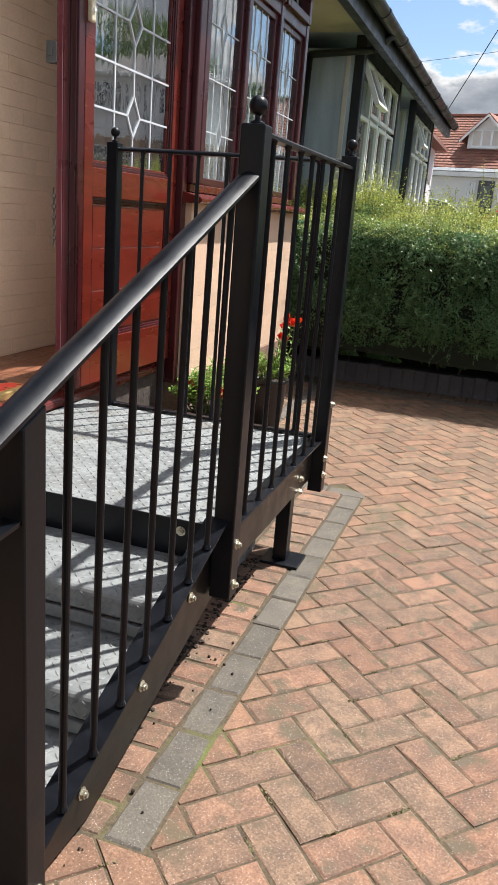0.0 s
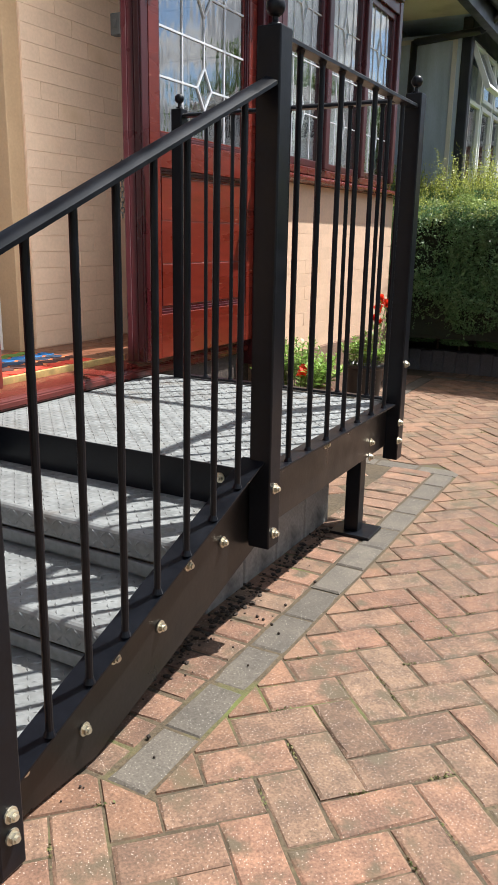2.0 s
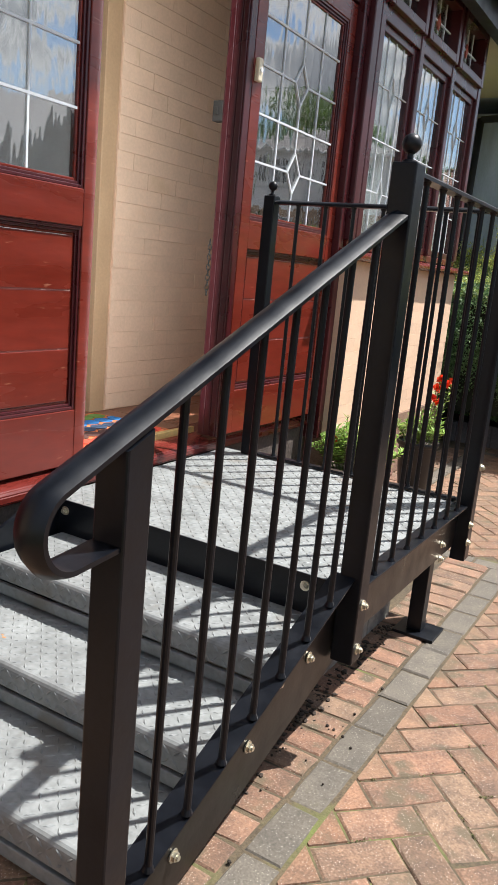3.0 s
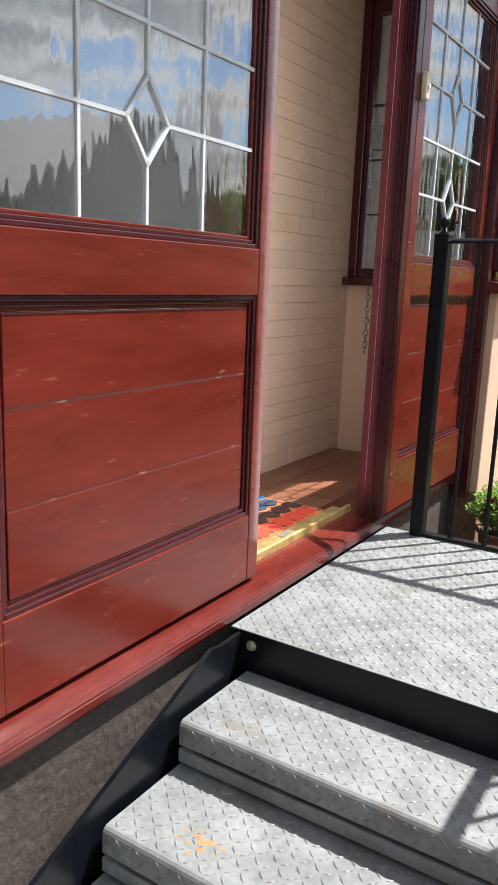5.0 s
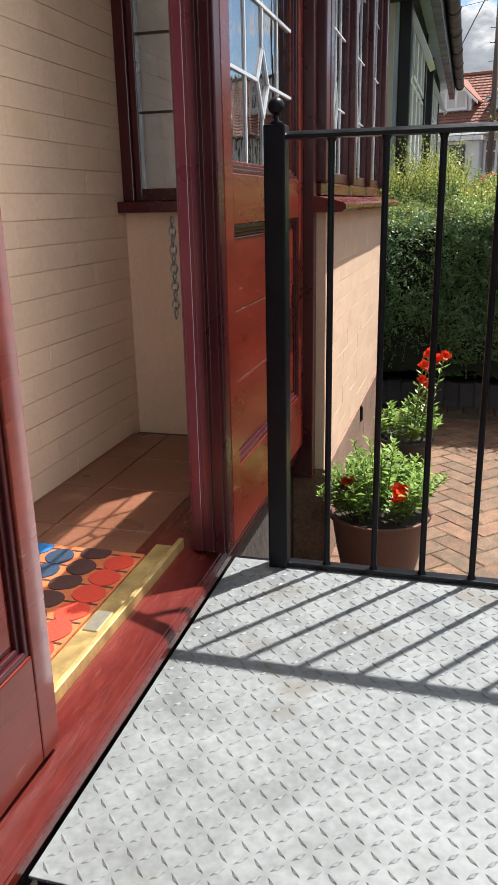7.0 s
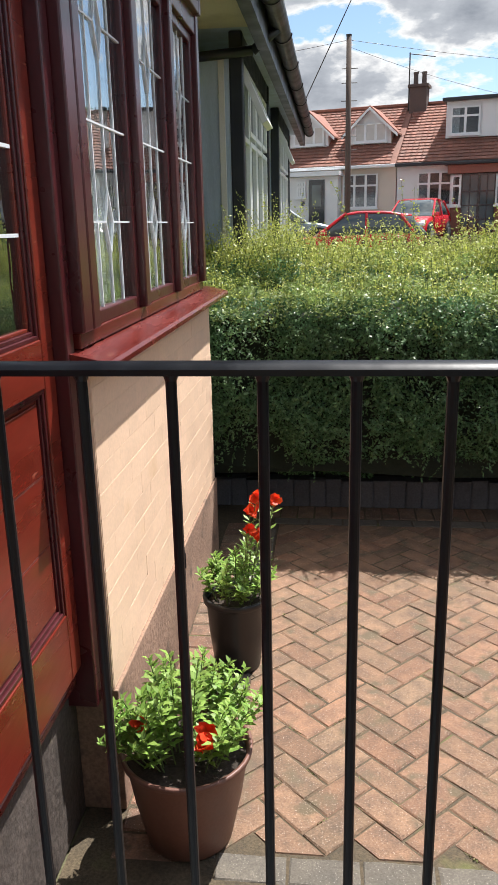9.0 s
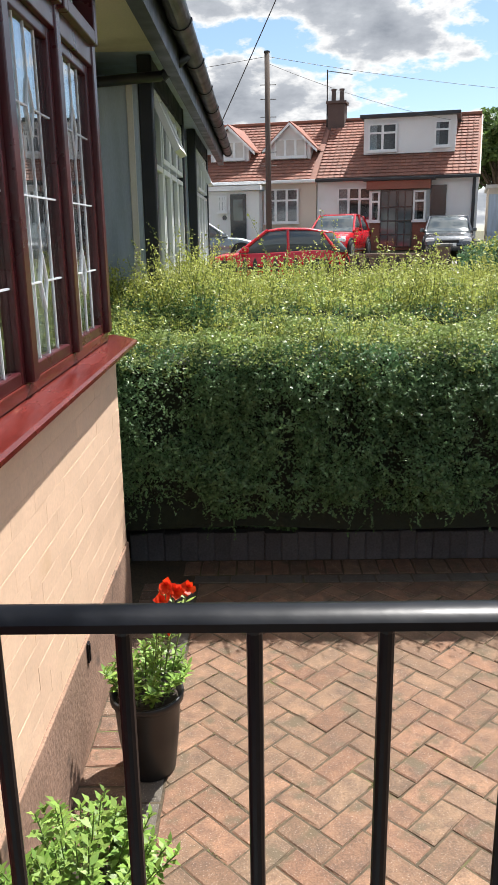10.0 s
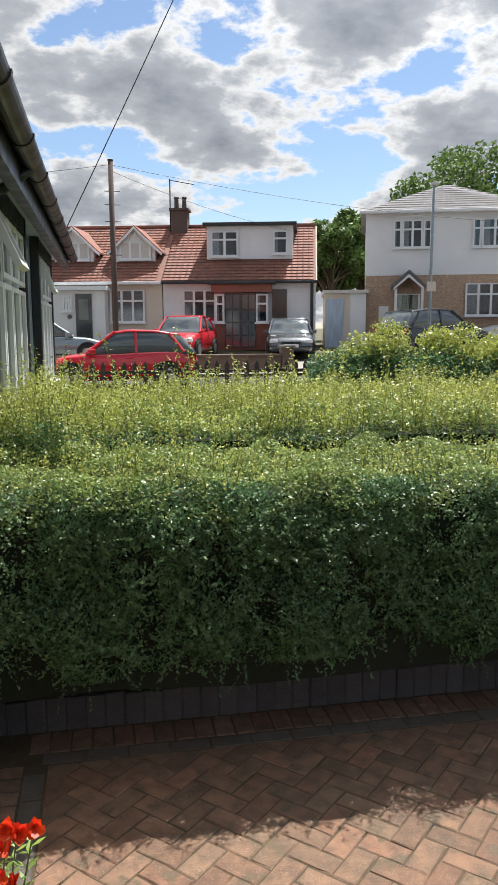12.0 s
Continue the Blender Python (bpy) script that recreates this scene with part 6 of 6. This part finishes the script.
for y in (11.6, 15.4):
    part("window", bx(12.54, 12.599, y, y + 1.7, 1.0, 2.2), "carglass", nh)
sh = hedge("hedge", 5.9, 9.0, -2.4, 3.8, 0.05, 1.3, 6000, 9000, 0.03, "green garden hedge across the drive", 31)

# ---- painted brick faces ----
brick_me = chamfer_mesh("brick", 0.2165, 0.0744, 0.006, 0.0004, "cream")
porch_me = [chamfer_mesh("brick", 0.2163, h, 0.008, 0.0003, "cream") for h in (0.0728, 0.0722, 0.0732)]
ROT_X = Matrix(((0, 0, 1, 0), (1, 0, 0, 0), (0, 1, 0, 0), (0, 0, 0, 1)))     # top to +x, length along y
rng = np.random.default_rng(8)


def brick_face(parent, x, y0, y1, z0, z1, jig=0.00025, meshes=None):
    row, z = 0, z0 + 0.035
    while z + 0.034 < z1 + 0.02:
        y = y0 - (0.1125 if row % 2 else 0)
        while y < y1 - 0.02:
            a, b = max(y, y0), min(y + 0.225, y1)
            if b - a > 0.06:
                sc = (b - a - 0.0001) / 0.2165
                m = Matrix.Translation((x + rng.normal(0, jig), (a + b) / 2, z)) @ Matrix.Rotation(rng.normal(0, 0.001), 4, "X") @ ROT_X @ Matrix.Diagonal((sc, 1, 1, 1))
                piece("brick", meshes[int(rng.integers(len(meshes)))] if meshes else brick_me, parent, m)
            y += 0.225
        z += 0.075
        row += 1


brick_face(HOUSE["bay"], 0.0136, 2.09, 4.055, 0.422, 1.36)
brick_face(HOUSE["porch"], -0.7440, 1.122, 2.098, 0.54, 2.95, 0.0007, porch_me)

# ---- paving ----
MOD = 0.1025
U0, V0 = 0.090, 0.010
blk_h = worn_meshes("paving_block", 0.2003, 0.0983, 0.045, 0.0036, "block", 51, 8)
blk_g = worn_meshes("grey_block", 0.1995, 0.0975, 0.045, 0.004, "greyblock", 52)
hdr = worn_meshes("paving_block", 0.197, 0.0965, 0.045, 0.0045, "block", 53)
krb = worn_meshes("kerb_block", 0.0982, 0.205, 0.10, 0.005, "kerb", 54)
rng = np.random.default_rng(17)


def jit(x, y, rot, z=0.0):
    return (Matrix.Translation((x + rng.normal(0, 0.0011), y + rng.normal(0, 0.0011), z + max(-0.0012, rng.normal(0.0004, 0.0011))))
            @ Matrix.Rotation(rng.normal(0, 0.006), 4, "X") @ Matrix.Rotation(radians(rot) + rng.normal(0, 0.007), 4, "Z"))


border = root("paving_border", (1.08, 0.6, 0), "grey and red block border round the herringbone drive", "paving", kind="structure")
# grey stretchers: beside the steps, across, along the wall, along the kerb
for i in range(1, 13):
    piece("grey_block", blk_g[i % 5], border, jit(1.078, -0.594 + 0.103 + i * 0.2055 - 0.2055, 90))
for i in range(4):
    piece("grey_block", blk_g[i % 5], border, jit(0.425 + i * 0.2055, 1.90, 0))
for i in range(12):
    piece("grey_block", blk_g[i % 5], border, jit(0.272, 2.02 + i * 0.2055, 90))
for i in range(24):
    piece("grey_block", blk_g[i % 5], border, jit(0.40 + i * 0.2055, 4.50, 0))
for i in range(24):
    piece("paving_block", hdr[i % 5], border, jit(0.922, -0.54 + i * 0.1027, 0))
for i in range(25):
    piece("paving_block", hdr[i % 5], border, jit(0.120, 1.95 + i * 0.1027, 0))
for i in range(50):
    piece("paving_block", hdr[i % 5], border, jit(0.28 + i * 0.1027, 4.655, 90))
kb = root("kerb", (2.5, 4.8, 0), "dark brick kerb standing on edge under the hedge", "kerb", kind="structure")
for i in range(56):
    piece("kerb_block", krb[i % 5], kb, Matrix.Translation((-0.05 + i * 0.1, 4.765 + rng.normal(0, 0.002), 0.068 + rng.normal(0, 0.003))) @ Matrix.Rotation(radians(90), 4, "X"))

hb = root("herringbone_paving", (2.2, 1, 0), "worn red herringbone block paving with mossy joints", "paving", kind="structure")
far_v = []
clip_near = []
cut_bm = bmesh.new()
C45 = math.cos(radians(45))


def inside(x, y):
    """The herringbone field, bounded by the grey border."""
    if y > 4.445 or x > 5.6 or y < -2.5:
        return False
    if y > 1.955:
        return x > 0.327
    if 1.2 < y < 1.845 and 0.02 < x < 0.815:
        return True
    if y > -0.60:
        return x > 1.133
    return x > -0.05


def clipped(corners, seg):
    """Cuts a polygon to one side of a line: keeps points with n.p > d."""
    n, d = seg
    out = []
    for p, q in zip(corners, corners[1:] + corners[:1]):
        a, b = p[0] * n[0] + p[1] * n[1] - d, q[0] * n[0] + q[1] * n[1] - d
        if a >= 0:
            out.append(p)
        if (a >= 0) != (b >= 0):
            t = a / (a - b)
            out.append((p[0] + (q[0] - p[0]) * t, p[1] + (q[1] - p[1]) * t))
    return out


near = []
for a in range(-40, 75):
    for b in range(-60, 55):
        dd = (a - b) % 4
        if dd == 0:
            cu_, cv_, rot = (a + 1) * MOD + U0, (b + 0.5) * MOD + V0, 45
        elif dd == 3:
            cu_, cv_, rot = (a + 0.5) * MOD + U0, (b + 1) * MOD + V0, 135
        else:
            continue
        x, y = (cu_ - cv_) * C45, (cu_ + cv_) * C45
        if x < -0.3 or x > 5.6 or y < -2.6 or y > 4.7:
            continue
        r = radians(rot)
        ux, uy = Vector((math.cos(r), math.sin(r))), Vector((-math.sin(r), math.cos(r)))
        cs = [(x + ux.x * sx * 0.1001 + uy.x * sy * 0.0491, y + ux.y * sx * 0.1001 + uy.y * sy * 0.0491) for sx, sy in ((-1, -1), (1, -1), (1, 1), (-1, 1))]
        ins = [inside(*c) for c in cs]
        if all(ins):
            near.append((x, y, rot))
            continue
        if not any(ins) and not inside(x, y):
            continue
        poly = clipped(cs, ((0, -1), -4.443))
        if y > 1.93:
            poly = clipped(poly, ((1, 0), 0.331)) if x < 0.6 else poly
            if x < 1.1:
                poly = clipped(poly, ((0, 1), 1.957))
        elif y > -0.60:
            poly = clipped(poly, ((1, 0), 1.137)) if x > 0.9 else []
        elif y > -0.75:
            poly = clipped(poly, ((0, -1), 0.597)) if x < 1.13 else poly
        if len(poly) < 3:
            continue
        cxm, cym = sum(p[0] for p in poly) / len(poly), sum(p[1] for p in poly) / len(poly)
        top = [cut_bm.verts.new((cxm + (p[0] - cxm) * 0.955, cym + (p[1] - cym) * 0.955, 0.0)) for p in poly]
        mid = [cut_bm.verts.new((p[0], p[1], -0.004)) for p in poly]
        lo = [cut_bm.verts.new((p[0], p[1], -0.045)) for p in poly]
        try:
            cut_bm.faces.new(top)
        except ValueError:
            continue
        for i in range(len(poly)):
            j = (i + 1) % len(poly)
            cut_bm.faces.new((mid[i], mid[j], top[j], top[i]))
            cut_bm.faces.new((lo[i], lo[j], mid[j], mid[i]))
near.sort(key=lambda q: abs(q[0] - 1.7) + 0.8 * abs(q[1] + 0.2))
for i, (x, y, rot) in enumerate(near[:300]):
    piece("paving_block", blk_h[i * 5 % 8], hb, jit(x, y, rot))
fv, ff = [], []
for x, y, rot in near[300:]:
    m = jit(x, y, rot)
    base = len(fv)
    fv += [(m @ Vector(p)) - OFF[hb] for p in worn_points(rng, 0.2003, 0.0983, 0.045, 0.0036)]
    ff += worn_faces(base)
me = bpy.data.meshes.new("paving_blocks")
me.from_pydata([tuple(v) for v in fv], [], ff)
me.materials.append(M["block_far"])
o = new("paving_blocks", me)
o.parent = hb
tagged(o, "", "", "", "stuff")
part("cut_blocks", cut_bm, "block_far", hb, kind="stuff")

# moss and small weeds that grow in the joints
rng = np.random.default_rng(77)
mv = []
for x, y, rot in near:
    for k in range(int(rng.integers(0, 3))):
        patch = noise.noise(Vector((x * 1.3, y * 1.3, 4.0))) + 0.5 * noise.noise(Vector((x * 4, y * 4, 8.0)))
        if patch < rng.uniform(-0.25, 0.45):
            continue
        r = radians(rot)
        u, w = rng.uniform(-0.1, 0.1), (0.051 if rng.random() < 0.5 else -0.051)
        if rng.random() < 0.25:
            u, w = 0.102, rng.uniform(-0.05, 0.05)
        p = np.array([x + u * math.cos(r) - w * math.sin(r), y + u * math.sin(r) + w * math.cos(r), 0.0])
        n = int(rng.integers(8, 26))
        along = rng.normal(0, 0.016, n)
        if abs(w) < 0.0505:
            dx, dy = -math.sin(r), math.cos(r)
        else:
            dx, dy = math.cos(r), math.sin(r)
        pts = p + np.stack([along * dx, along * dy, rng.uniform(-0.003, 0.0035, n)], 1) + rng.normal(0, 0.0016, (n, 3)) * np.array([1, 1, 0.3])
        mv.append(leaves(rng, pts, np.array([0, 0, 0.8]), 0.0036, 0.6))
mo = new("joint_moss", quads_mesh("joint_moss", np.concatenate(mv), "mossleaf"))
tagged(mo, "low green moss growing in the paving joints", "moss", "", "stuff")
